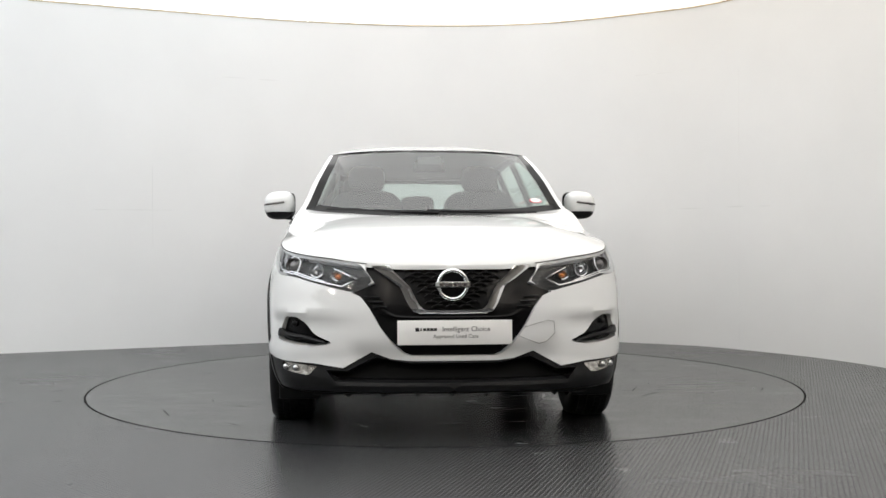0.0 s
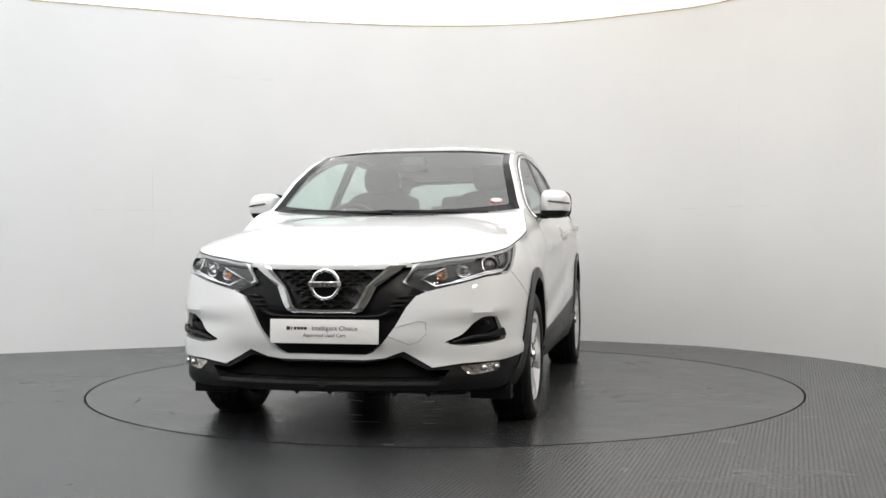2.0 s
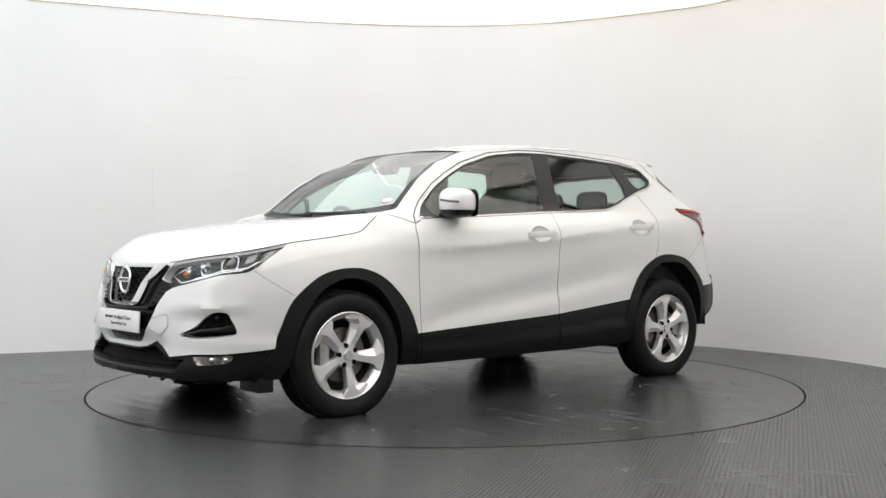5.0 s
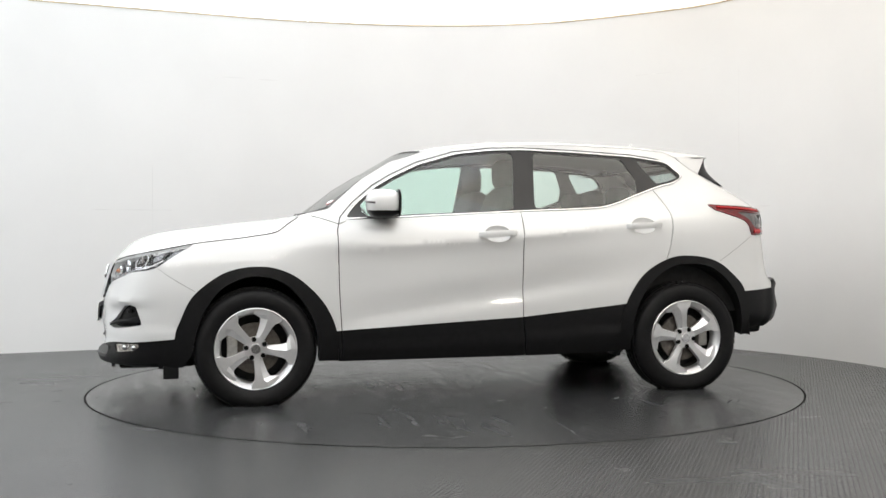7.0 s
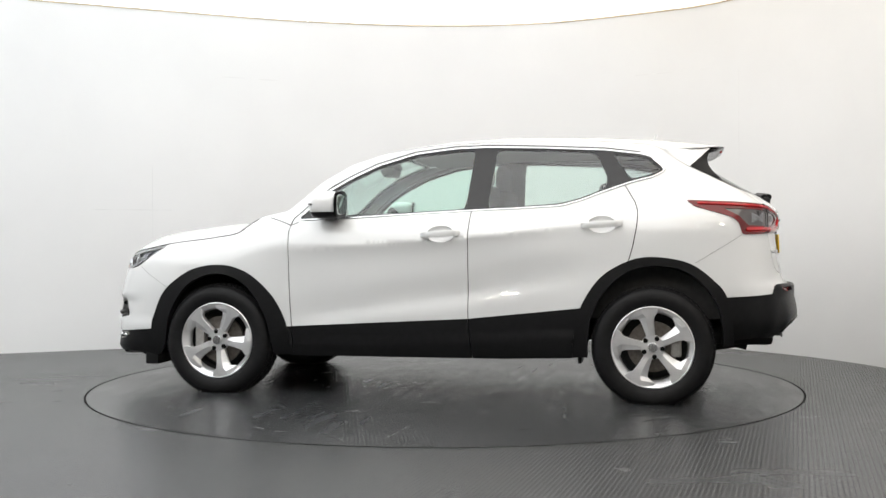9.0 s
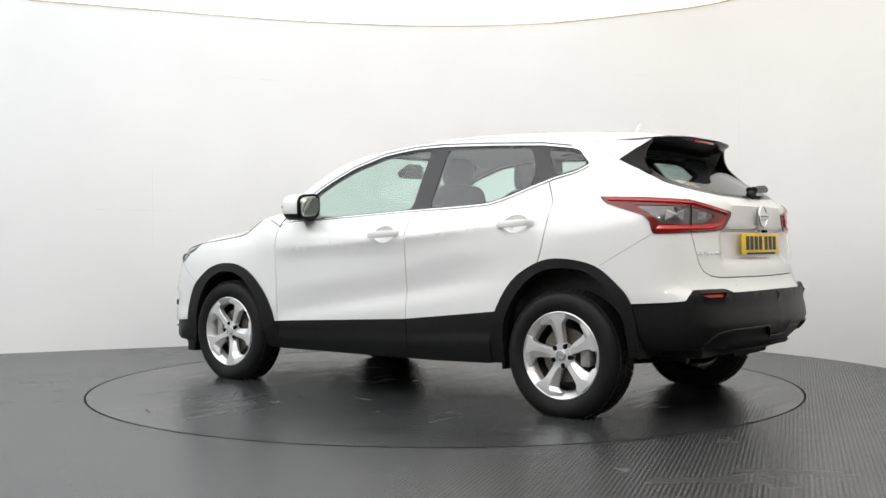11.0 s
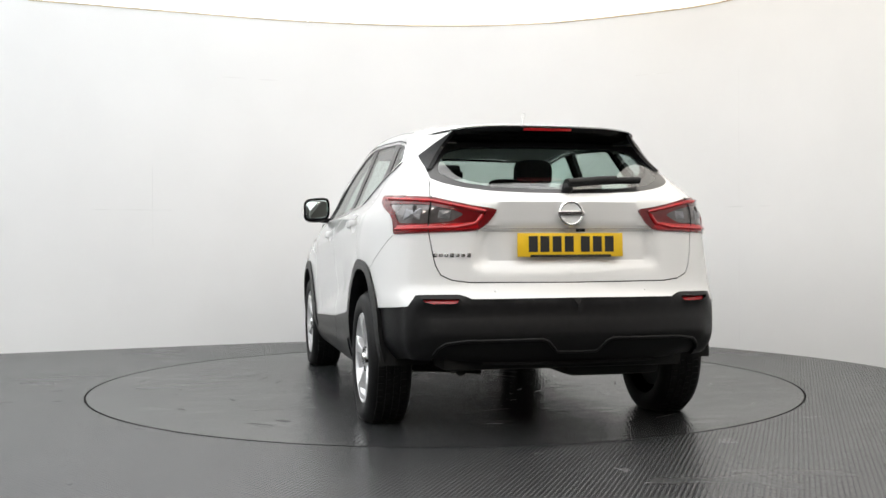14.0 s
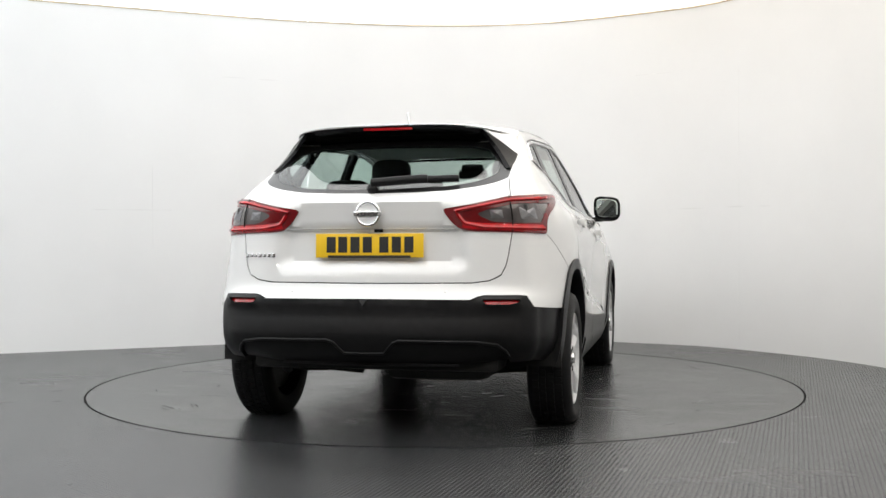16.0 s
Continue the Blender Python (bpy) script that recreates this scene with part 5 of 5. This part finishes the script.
    ring = [on(0.80 + 0.047 * math.cos(a), 0.820 + 0.044 * math.sin(a), -0.014, s) for a in np.linspace(0, 2 * math.pi, 29)[:-1]]
    tube("bezel", ring, 0.0035, M_SATIN, lens, "bright bezel ring", closed=True)
    for line in ([(0.56, 0.805), (0.445, 0.755), (0.515, 0.722), (0.65, 0.747), (0.77, 0.776), (0.88, 0.787)], [(0.60, 0.742), (0.77, 0.785), (0.90, 0.797), (0.96, 0.83)]):
        tube("light_guide", [on(cc, zz, -0.012, s) for cc, zz in resample(line, 0.03, False)], 0.0034, M_SATIN, lens, "bright running light strip")
    for quad in ([(0.875, 0.862), (0.935, 0.880), (0.93, 0.838), (0.885, 0.822)], [(0.985, 0.885), (1.05, 0.898), (1.0, 0.842), (0.965, 0.822)]):
        bm = bmesh.new()
        bm.faces.new([bm.verts.new(tuple(on(cc, zz, -0.020, s))) for cc, zz in quad])
        r = bmesh.ops.extrude_face_region(bm, geom=list(bm.faces))
        for vv in [q for q in r["geom"] if isinstance(q, bmesh.types.BMVert)]:
            vv.co -= Vector(skin_normal(quad[0][0], quad[0][1]) * (1, s, 1)) * 0.015
        part("reflector_plate", bm, M_LAMPPLATE, lens, "grey reflector plate", smooth=False)
    # fog lamp elements
    for k in range(3):
        bm = bmesh.new()
        bmesh.ops.create_uvsphere(bm, u_segments=14, v_segments=8, radius=0.016, matrix=Matrix.Translation(on(0.765 + 0.036 * k, 0.338, 0.000, s)))
        part("fog_bulb", bm, M_LENS if k == 1 else M_SATIN, car, "round fog lamp element")
    # intake blade and parking sensor
    ribbon("intake_blade", M_CLAD, [(0.60, 0.466), (0.70, 0.492), (0.80, 0.500), (0.87, 0.520)], [(0.585, 0.455), (0.70, 0.474), (0.80, 0.480), (0.885, 0.482)], 0.002, 0.004, car, "black blade in the intake", s)
    # tail lamp cells
    tail = [(4.47, 1.137), (4.62, 1.131), (4.95, 1.115), (5.13, 1.083), (5.23, 1.066), (5.19, 1.01), (5.10, 0.992), (4.95, 0.988), (4.77, 0.985)]
    tube("light_bar", [on(cc, zz, 0.007, s) for cc, zz in resample(tail, 0.03, False)], 0.009, M_REDLENS, car, "bright red light bar of the tail lamp")
    ribbon("lower_light_bar", M_REDLENS, [(4.765, 0.972), (4.96, 0.975), (5.13, 0.980), (5.205, 0.990)], [(4.775, 1.002), (4.96, 1.005), (5.10, 1.010), (5.195, 1.020)], 0.007, 0.007, car, "bright red lower bar of the tail lamp", s, depth=0.006)
    for q in ((4.86, 1.055, 0.050, 0.026), (5.03, 1.052, 0.030, 0.018)):
        bm = bmesh.new()
        vs = []
        for a, b in ((-1, -1), (1, -1), (1, 1), (-1, 1)):
            vs.append(bm.verts.new(tuple(on(q[0] + a * q[2], q[1] + b * q[3], 0.003, s))))
        vs.append(bm.verts.new(tuple(on(q[0], q[1], 0.0045, s))))
        for k in range(4):
            bm.faces.new((vs[k], vs[(k + 1) % 4], vs[4]))
        part("reversing_lens", bm, M_LAMPPLATE, car, "grey clear reversing light cell", smooth=False)
    tube("lamp_split", [on(4.945 + 0.02 * u, 1.133 - 0.165 * u, 0.0068, s) for u in np.linspace(0, 1, 12)], 0.0032, M_SEAL, car, "dark gap between lamp halves")
    # flaps ahead of and behind the wheels
    bm = bmesh.new()
    box_bm(bm, 0.085, 0.20, 0.075, (1.79, s * 0.72, 0.198), 0.006)
    part("air_deflector", bm, M_CLAD, car, "black air deflector ahead of the wheel")
    bm = bmesh.new()
    box_bm(bm, 0.02, 0.16, 0.06, (-0.905, s * 0.72, 0.245), 0.004)
    part("air_deflector", bm, M_CLAD, car, "black air deflector ahead of the wheel")
    # white cheek of the spoiler, and the black fin that joins its corner to the body
    corner = np.array(tip[15], float) * (1, s, 1) + (0.004, 0, -0.010)
    foot = on(4.87, 1.275, 0.010, s)
    inner = np.array([0, -0.022 * s, 0])

    def base_at(u):
        return on(4.47 + 0.375 * u, 1.466 - 0.176 * u, 0.003, s)

    def strap(name, pairs, material, label):
        bm = bmesh.new()
        rings = []
        for p0, p1 in pairs:
            rings.append([bm.verts.new(tuple(q)) for q in (p0, (p0 + p1) / 2 + (0, 0.005 * s, 0), p1, p1 + inner, p0 + inner)])
        for r0, r1 in zip(rings, rings[1:]):
            for k in range(5):
                bm.faces.new((r0[k], r0[(k + 1) % 5], r1[(k + 1) % 5], r1[k]))
        bm.faces.new(rings[0]), bm.faces.new(rings[-1][::-1])
        part(name, bm, material, car, label, angle=35)

    start = np.array(tip[19], float) * (1, s, 1)
    strap("spoiler_cheek", [(base_at(0.60 * u), (base_at(0.0) * (1 - u) + corner * u if u > 0 else start) + (0, 0, 0.004 + 0.012 * math.sin(math.pi * u))) for u in np.linspace(0, 1, 9)], M_PAINT, "white side cheek of the tail spoiler")
    strap("spoiler_fin", [(base_at(0.60 + 0.40 * u), corner * (1 - u) + foot * u + np.array([0.045, 0.004 * s, 0.0]) * math.sin(math.pi * u)) for u in np.linspace(0, 1, 13)], M_GLOSS, "gloss black fin between tail spoiler and body")
    # parking sensor
    for c, z in ((5.29, 0.694),):
        bm = bmesh.new()
        bmesh.ops.create_uvsphere(bm, u_segments=14, v_segments=8, radius=0.011, matrix=Matrix.Translation(on(c, z, -0.006, s)))
        part("parking_sensor", bm, M_PAINT, car, "round parking sensor")
    bm = bmesh.new()
    bmesh.ops.create_uvsphere(bm, u_segments=14, v_segments=8, radius=0.013, matrix=Matrix.Translation(on(0.775, 0.545, -0.02, s)))
    part("parking_sensor", bm, M_CLAD, car, "round black parking sensor")

for s in (1, -1):
    for line in (CUT_FRONT, CUT_REAR) + ((CUT_HOOK,) if s > 0 else ()):
        tube("panel_seam", [on(cc, zz, 0.0 if line is not CUT_HOOK else 0.0008, s) for cc, zz in resample(line, 0.02, False)], 0.0016, M_SEAM, car, "fine bumper joint line", 5)
    tube("bonnet_seal", [on(cc, float(top_z(float(cc))) - 0.001, 0.0, s) for cc in np.linspace(0.40, 1.78, 60)], 0.0026, M_SEAL, car, "black seal along the bonnet edge", 6)

# the chrome V of the grille
ribbon("grille_chrome", M_CHROME, [(0.378, 0.813), (0.240, 0.716), (0.205, 0.640), (0.182, 0.606), (0.150, 0.594), (0, 0.592)],
       [(0.292, 0.808), (0.194, 0.713), (0.152, 0.630), (0.135, 0.613), (0.113, 0.608), (0, 0.608)], 0.004, 0.016, car, "chrome V of the grille", both=True)
ribbon("grille_lip", M_GLOSS, [(0.34, 0.60), (0.27, 0.575), (0.20, 0.572), (0, 0.572)], [(0.32, 0.62), (0.26, 0.590), (0.19, 0.584), (0, 0.584)], -0.004, -0.002, car, "gloss black lip below the chrome", both=True)
# honeycomb
bm = bmesh.new()
hexes = []
w, h = 0.064, 0.0165
for r in range(12):
    for k in range(-6, 7):
        hexes.append((k * w + (w / 2 if r % 2 else 0), 0.625 + r * h))
for y0, z0 in hexes:
    lim = np.interp(z0, [0.61, 0.63, 0.713, 0.81], [0.10, 0.135, 0.185, 0.285])
    if abs(y0) + 0.03 > lim or z0 > 0.80:
        continue
    cs = [(y0 - w / 2, z0), (y0 - w / 4, z0 + h * 0.62), (y0 + w / 4, z0 + h * 0.62), (y0 + w / 2, z0)]
    for a, b in zip(cs, cs[1:]):
        pa, pb = on(abs(a[0]), a[1], -0.008, 1 if a[0] >= 0 else -1), on(abs(b[0]), b[1], -0.008, 1 if b[0] >= 0 else -1)
        t = 0.0028
        q = [pa + (0, 0, -t), pb + (0, 0, -t), pb + (0, 0, t), pa + (0, 0, t)]
        fr = [bm.verts.new(tuple(v)) for v in q]
        bk = [bm.verts.new(tuple(v - np.array([0.016, 0, 0]))) for v in q]
        bm.faces.new(fr)
        for k in range(4):
            bm.faces.new((fr[k], bk[k], bk[(k + 1) % 4], fr[(k + 1) % 4]))
part("grille_mesh", bm, M_CLAD, car, "gloss black honeycomb grille mesh", smooth=False)["kind"] = "stuff"
for s in (1, -1):
    for k in range(3):
        z = 0.625 + 0.022 * k
        ribbon("grille_slat", M_CLAD, [(0.30 + 0.018 * k, z), (0.365 + 0.018 * k, z + 0.002)], [(0.30 + 0.018 * k, z + 0.009), (0.37 + 0.018 * k, z + 0.011)], -0.012, -0.014, car, "black side slat of the grille", s, depth=0.01)


def ring_badge(name, x, z, r, t, sgn, lean, parent=car):
    b = put(name, None, parent, "chrome ring badge with a bar across", pose(x, 0, z, 0, lean, 0))
    bm = bmesh.new()
    n, k = 48, 10
    vs = []
    for i in range(n):
        a = 2 * math.pi * i / n
        for j in range(k):
            g = 2 * math.pi * j / k
            rr = r + t * math.cos(g)
            vs.append(bm.verts.new((sgn * t * 0.8 * math.sin(g), rr * math.cos(a), rr * math.sin(a))))
    for i in range(n):
        for j in range(k):
            bm.faces.new((vs[i * k + j], vs[i * k + (j + 1) % k], vs[(i + 1) % n * k + (j + 1) % k], vs[(i + 1) % n * k + j]))
    part("ring", bm, M_CHROME, b)
    bm = bmesh.new()
    box_bm(bm, t * 1.6, r * 2.45, r * 0.42, (sgn * t * 0.5, 0, 0), 0.004)
    part("bar", bm, M_CHROME, b)
    for i in range(6):
        bm = bmesh.new()
        box_bm(bm, 0.002, r * 0.22, r * 0.2, (sgn * (t * 1.3 + 0.001), (i - 2.5) * r * 0.33, 0))
        part("letter_bar", bm, M_SMOKE, b, smooth=False)
    bm = bmesh.new()
    bmesh.ops.create_cone(bm, cap_ends=True, segments=40, radius1=r * 1.02, radius2=r * 1.02, depth=0.006, matrix=Matrix.Translation((-sgn * 0.004, 0, 0)) @ Matrix.Rotation(math.pi / 2, 4, "Y"))
    part("backing", bm, M_GLOSS if sgn > 0 else M_PAINT, b)
    return b


ring_badge("front_badge", 2.186, 0.727, 0.066, 0.0085, 1, -4)
ring_badge("rear_badge", -2.078, 1.056, 0.054, 0.007, -1, 3)


def text_part(name, body, size, parent, m, label, material=M_INK):
    cu = bpy.data.curves.new("lettering", "FONT")
    cu.body, cu.size, cu.align_x, cu.align_y, cu.extrude = body, size, "CENTER", "CENTER", 0.0006
    ob = bpy.data.objects.new("lettering_source", cu)
    scene.collection.objects.link(ob)
    dg = bpy.context.evaluated_depsgraph_get()
    me = bpy.data.meshes.new_from_object(ob.evaluated_get(dg))
    bpy.data.objects.remove(ob)
    me.materials.clear()
    me.materials.append(material)
    return put(name, me, parent, label, m)


# show plate at the front
plate = put("show_plate", None, car, "white dealer show plate with dark lettering", pose(2.225, 0.006, 0.511, 0, -3, 0))
bm = bmesh.new()
box_bm(bm, 0.008, 0.525, 0.112, (0, 0, 0), 0.003)
part("plate", bm, M_PLATE, plate, "white acrylic plate")
FACE_FRONT = Matrix(((0, 0, 1, 0), (1, 0, 0, 0), (0, 1, 0, 0), (0, 0, 0, 1)))
bm = bmesh.new()
for i, wd in enumerate((0.018, 0.006, 0.013, 0.013, 0.014, 0.014)):
    box_bm(bm, 0.0012, wd, 0.017 if i == 0 else 0.013, (0.0045, -0.172 + i * 0.0165, 0.014))
part("brand_bars", bm, M_INK, plate, "dark bars in place of a maker's name", smooth=False)
text_part("lettering", "Intelligent Choice", 0.031, plate, Matrix.Translation((0.0045, 0.052, 0.0145)) @ FACE_FRONT, "dark printed lettering")
text_part("lettering", "Approved Used Cars", 0.024, plate, Matrix.Translation((0.0045, 0.003, -0.018)) @ FACE_FRONT, "dark printed lettering", M_INK)
bm = bmesh.new()
box_bm(bm, 0.03, 0.40, 0.08, (-0.022, 0, 0), 0.005)
part("plate_holder", bm, M_CLAD, plate, "black plate holder")

# yellow plate at the rear
plate = put("number_plate", None, car, "yellow rear plate with black character bars", pose(-2.062, -0.002, 0.908, 0, 2, 0))
bm = bmesh.new()
box_bm(bm, 0.008, 0.522, 0.112, (0, 0, 0), 0.003)
part("plate", bm, M_YELLOW, plate, "yellow reflective plate")
for i, y in enumerate((0.185, 0.128, 0.068, 0.008, -0.072, -0.132, -0.192)):
    bm = bmesh.new()
    box_bm(bm, 0.0015, 0.044, 0.074, (-0.0046, y, 0.004), 0.0)
    part("character_bar", bm, M_INK, plate, smooth=False)
bm = bmesh.new()
box_bm(bm, 0.0015, 0.40, 0.012, (-0.0046, 0, -0.052))
part("dealer_bar", bm, M_INK, plate, "black strip of small print", smooth=False)
# model script
script = put("model_script", None, car, "chrome model script")
for i in range(7):
    bm = bmesh.new()
    q = on(5.005 + 0.0265 * i, 0.862, 0.002)
    t = on(5.01 + 0.0265 * i, 0.862, 0.002) - q
    box_bm(bm, 0.006, 0.019, 0.016 if i % 3 else 0.020, q, 0.003, rot=Matrix.Rotation(math.atan2(t[1], t[0]) + math.pi / 2, 4, "Z"))
    part("letter_bar", bm, M_CHROME, script)
# tailgate release, camera and high brake light
# the crease over the plate well: its shade drawn as a thin dark line
strip = [on(cc, 0.985, 0.0005, 1) for cc in np.linspace(5.23, C_END, 16)]
tube("tailgate_crease_line", strip + [q * (1, -1, 1) for q in strip[-2::-1]], 0.0022, M_SEAM, car, "fine dark line for the shaded crease over the plate well", 5)
bm = bmesh.new()
box_bm(bm, 0.02, 0.04, 0.014, (-2.066, -0.05, 0.976), 0.003)
part("rear_camera", bm, M_SEAL, car, "small black rear camera")
bm = bmesh.new()
box_bm(bm, 0.02, 0.25, 0.018, (-1.728, 0, 1.486), 0.004)
part("high_brake_light", bm, M_REDLENS, car, "red high brake light")
for sd in (1, -1):
    edge = [(q, z) for q, z in DIFFUSER[1:9] if q < 5.66] + [(C_END, 0.414)]
    edge = resample(edge, 0.02, False)
    offs = rear_form(np.array(edge))
    tube("diffuser_edge", [on(q, z, o + 0.001, sd) for (q, z), o in zip(edge, offs)], 0.007, M_CLAD, car, "rounded black edge of the diffuser", 8)
# rear wiper
wip = put("rear_wiper", None, car, "black rear window wiper")
pts = [on(c_rear(y, 1.178 + 0.022 * math.sin(2.6 * y)), 1.178 + 0.022 * math.sin(2.6 * y), 0.030, -1) for y in np.linspace(0.0, 0.40, 14)]
tube("blade", pts, 0.017, M_CLAD, wip, "black wiper blade", 8)
pts = [on(c_rear(y, 1.166 + 0.03 * math.sin(2.6 * y)), 1.166 + 0.03 * math.sin(2.6 * y), 0.042, -1) for y in np.linspace(0.0, 0.26, 10)]
tube("wiper_arm", pts, 0.021, M_CLAD, wip, "black wiper arm", 8)
bm = bmesh.new()
bmesh.ops.create_uvsphere(bm, u_segments=16, v_segments=10, radius=0.028, matrix=Matrix.Translation(on(C_END - 0.005, 1.165, 0.012, -1)))
part("pivot", bm, M_CLAD, wip, "black wiper pivot")
# aerial
tube("aerial", [(-1.30, 0, 1.548), (-1.315, 0, 1.570), (-1.335, 0, 1.612)], 0.009, M_PAINT, car, "short white roof aerial", 8)
# windscreen wipers
for pts in ([(1.02, 0.02, 1.092), (0.975, -0.30, 1.100), (0.925, -0.62, 1.112)], [(1.015, 0.58, 1.092), (1.02, 0.25, 1.097), (1.01, -0.05, 1.104)]):
    a = np.array(pts)
    u = np.linspace(0, 1, 14)
    tube("windscreen_wiper", [(np.interp(k, [0, 0.5, 1], a[:, 0]), np.interp(k, [0, 0.5, 1], a[:, 1]), np.interp(k, [0, 0.5, 1], a[:, 2])) for k in u], 0.010, M_CLAD, car, "black windscreen wiper", 6)

# ---- cabin ----
def cabin_piece(name, size, at, bevel, label):
    bm = bmesh.new()
    box_bm(bm, *size, at, bevel)
    part(name, bm, M_INTERIOR, car, label)


cabin_piece("cabin_floor", (3.3, 1.44, 0.05), (-0.35, 0, 0.50), 0.01, "dark cabin floor")
for s in (1, -1):
    cabin_piece("door_lining", (1.9, 0.05, 0.52), (-0.05, s * 0.72, 0.79), 0.02, "dark door lining")
    cabin_piece("boot_lining", (1.0, 0.05, 0.60), (-1.42, s * 0.70, 0.80), 0.02, "dark boot side lining")
cabin_piece("tailgate_lining", (0.05, 1.25, 0.50), (-1.93, 0, 0.80), 0.02, "dark tailgate lining")
cabin_piece("parcel_shelf", (0.6, 1.3, 0.03), (-1.62, 0, 1.06), 0.01, "dark parcel shelf")
bm = bmesh.new()
box_bm(bm, 0.42, 1.42, 0.30, (0.80, 0, 0.93), 0.06)
box_bm(bm, 0.26, 0.40, 0.06, (0.70, -0.37, 1.085), 0.025)
box_bm(bm, 0.5, 0.22, 0.35, (0.35, 0, 0.70), 0.03)
part("dashboard", bm, M_INTERIOR, car, "dark dashboard and console")
wheel_c = pose(0.46, -0.37, 0.99, 0, -65, 0)
ring = [wheel_c @ Vector((0.185 * math.cos(a), 0.185 * math.sin(a), 0)) for a in np.linspace(0, 2 * math.pi, 33)[:-1]]
tube("steering_wheel", ring, 0.016, M_INTERIOR, car, "black steering wheel", 8, True)
bm = bmesh.new()
box_bm(bm, 0.30, 0.06, 0.03, (0, 0, 0.0), 0.012)
box_bm(bm, 0.12, 0.14, 0.04, (0, 0, 0.0), 0.015)
bmesh.ops.transform(bm, matrix=wheel_c, verts=bm.verts)
part("steering_boss", bm, M_INTERIOR, car, "black steering wheel boss")


def seat(x, y, wd, back_h, head, rear=False):
    st = put("seat", None, car, "dark cloth car seat with headrest", pose(x, y, 0))
    bm = bmesh.new()
    box_bm(bm, 0.50, wd, 0.16, (0.22, 0, 0.68), 0.06, seg=4)
    part("cushion", bm, M_SEAT, st, "dark cloth cushion", angle=60)
    def lean(v, a=radians(-14), z0=0.70):
        dz = v[2] - z0
        v[0] += math.tan(a) * dz
        return v

    put("backrest", blob_mesh("backrest", (-0.02, 0, 0.70 + back_h / 2), (0.085, wd / 2, back_h / 2 + 0.03), 0.5, M_SEAT, cut=lean), st, "dark cloth backrest")
    for hy in head:
        z = 0.70 + back_h + 0.11
        put("headrest", blob_mesh("headrest", (-0.15, hy, z), (0.055, 0.125, 0.092 if not rear else 0.068), 0.6, M_SEAT, n=16), st, "dark cloth headrest")
        for o in (-0.05, 0.05):
            tube("headrest_post", [(-0.15, hy + o, z - 0.16), (-0.165, hy + o, z - 0.05)], 0.006, M_SATIN, st)
    return st


seat(-0.13, 0.39, 0.52, 0.55, (0.0,))
seat(-0.13, -0.39, 0.52, 0.55, (0.0,))
seat(-0.90, 0, 1.28, 0.40, (-0.43, 0.0, 0.43), True)
# headlining
rows = []
for s_ in np.linspace(0.04, 0.86, 26):
    xc = 0.365 + (-1.748 - 0.365) * s_
    zc = float(pchip(ROOF_X[::-1], ROOF_Z[::-1], xc)) - 0.018
    e = edge_point(2.556 + (4.45 - 2.556) * s_)
    rows.append([(xc + (e[0] - xc) * v ** 3, (e[1] - 0.03) * v, zc + (e[2] - 0.03 - zc) * v ** 3.2) for v in np.linspace(0, 1, 12)])
rows.append([(q[0] * 0.4 - 0.6 * 1.53, q[1] * 0.97, 1.475 - 0.02 * abs(q[1])) for q in rows[-1]])
rows.append([(-1.545, q[1] * 0.95, 1.425) for q in rows[-2]])
loft(rows, "headlining", M_LINER, "pale grey fabric headlining")
bm = bmesh.new()
box_bm(bm, 0.05, 0.20, 0.06, (0.42, 0, 1.395), 0.02, rot=Matrix.Rotation(radians(-20), 4, "Y"))
part("rear_view_mirror", bm, M_INTERIOR, car, "black rear view mirror")
bm = bmesh.new()
box_bm(bm, 0.12, 0.15, 0.05, (0.435, 0, 1.415), 0.015, rot=Matrix.Rotation(radians(30), 4, "Y"))
part("sensor_box", bm, M_INTERIOR, car, "black camera housing behind the windscreen")
# windscreen sticker
bm = bmesh.new()
bmesh.ops.create_cone(bm, cap_ends=True, segments=28, radius1=0.034, radius2=0.034, depth=0.002)
bmesh.ops.transform(bm, matrix=pose(0.865, 0.60, 1.165, 0, 33, 12) @ Matrix.Diagonal((0.75, 1.15, 1, 1)), verts=bm.verts)
part("windscreen_sticker", bm, M_STICKER, car, "small round red and white windscreen sticker")
bm = bmesh.new()
bmesh.ops.create_cone(bm, cap_ends=True, segments=28, radius1=0.026, radius2=0.026, depth=0.002)
bmesh.ops.transform(bm, matrix=pose(0.8665, 0.60, 1.1675, 0, 33, 12) @ Matrix.Diagonal((0.75, 1.15, 1, 1)), verts=bm.verts)
part("sticker_centre", bm, M_PLATE, car, "white centre of the sticker")
# exhaust and tow cover
tube("exhaust_pipe", [(-1.45, 0.42, 0.27), (-1.70, 0.44, 0.30), (-1.80, 0.48, 0.32), (-1.86, 0.48, 0.305)], 0.026, M_UNDER, car, "steel exhaust pipe", 14)
bm = bmesh.new()
box_bm(bm, 0.42, 0.50, 0.12, (-1.70, -0.28, 0.325), 0.05)
part("silencer", bm, M_UNDER, car, "dark exhaust silencer")
for s in (1, -1):
    tube("suspension_arm", [(-1.35, s * 0.25, 0.25), (-1.32, s * 0.70, 0.28)], 0.028, M_UNDER, car, "dark suspension arm", 8)
    tube("suspension_arm", [(1.30, s * 0.25, 0.22), (1.33, s * 0.70, 0.24)], 0.028, M_UNDER, car, "dark suspension arm", 8)



def motions():
    rows = []
    for t, a in HEADINGS:
        rows.append((t, a))
    walk(turntable, [(t, pose(0, 0, 0, 0, 0, a + 90)) for t, a in rows])
    walk(car, [(t, pose(0, 0, 0, 0, 0, a) @ pose(-0.045, -0.121, 0)) for t, a in rows])


motions()
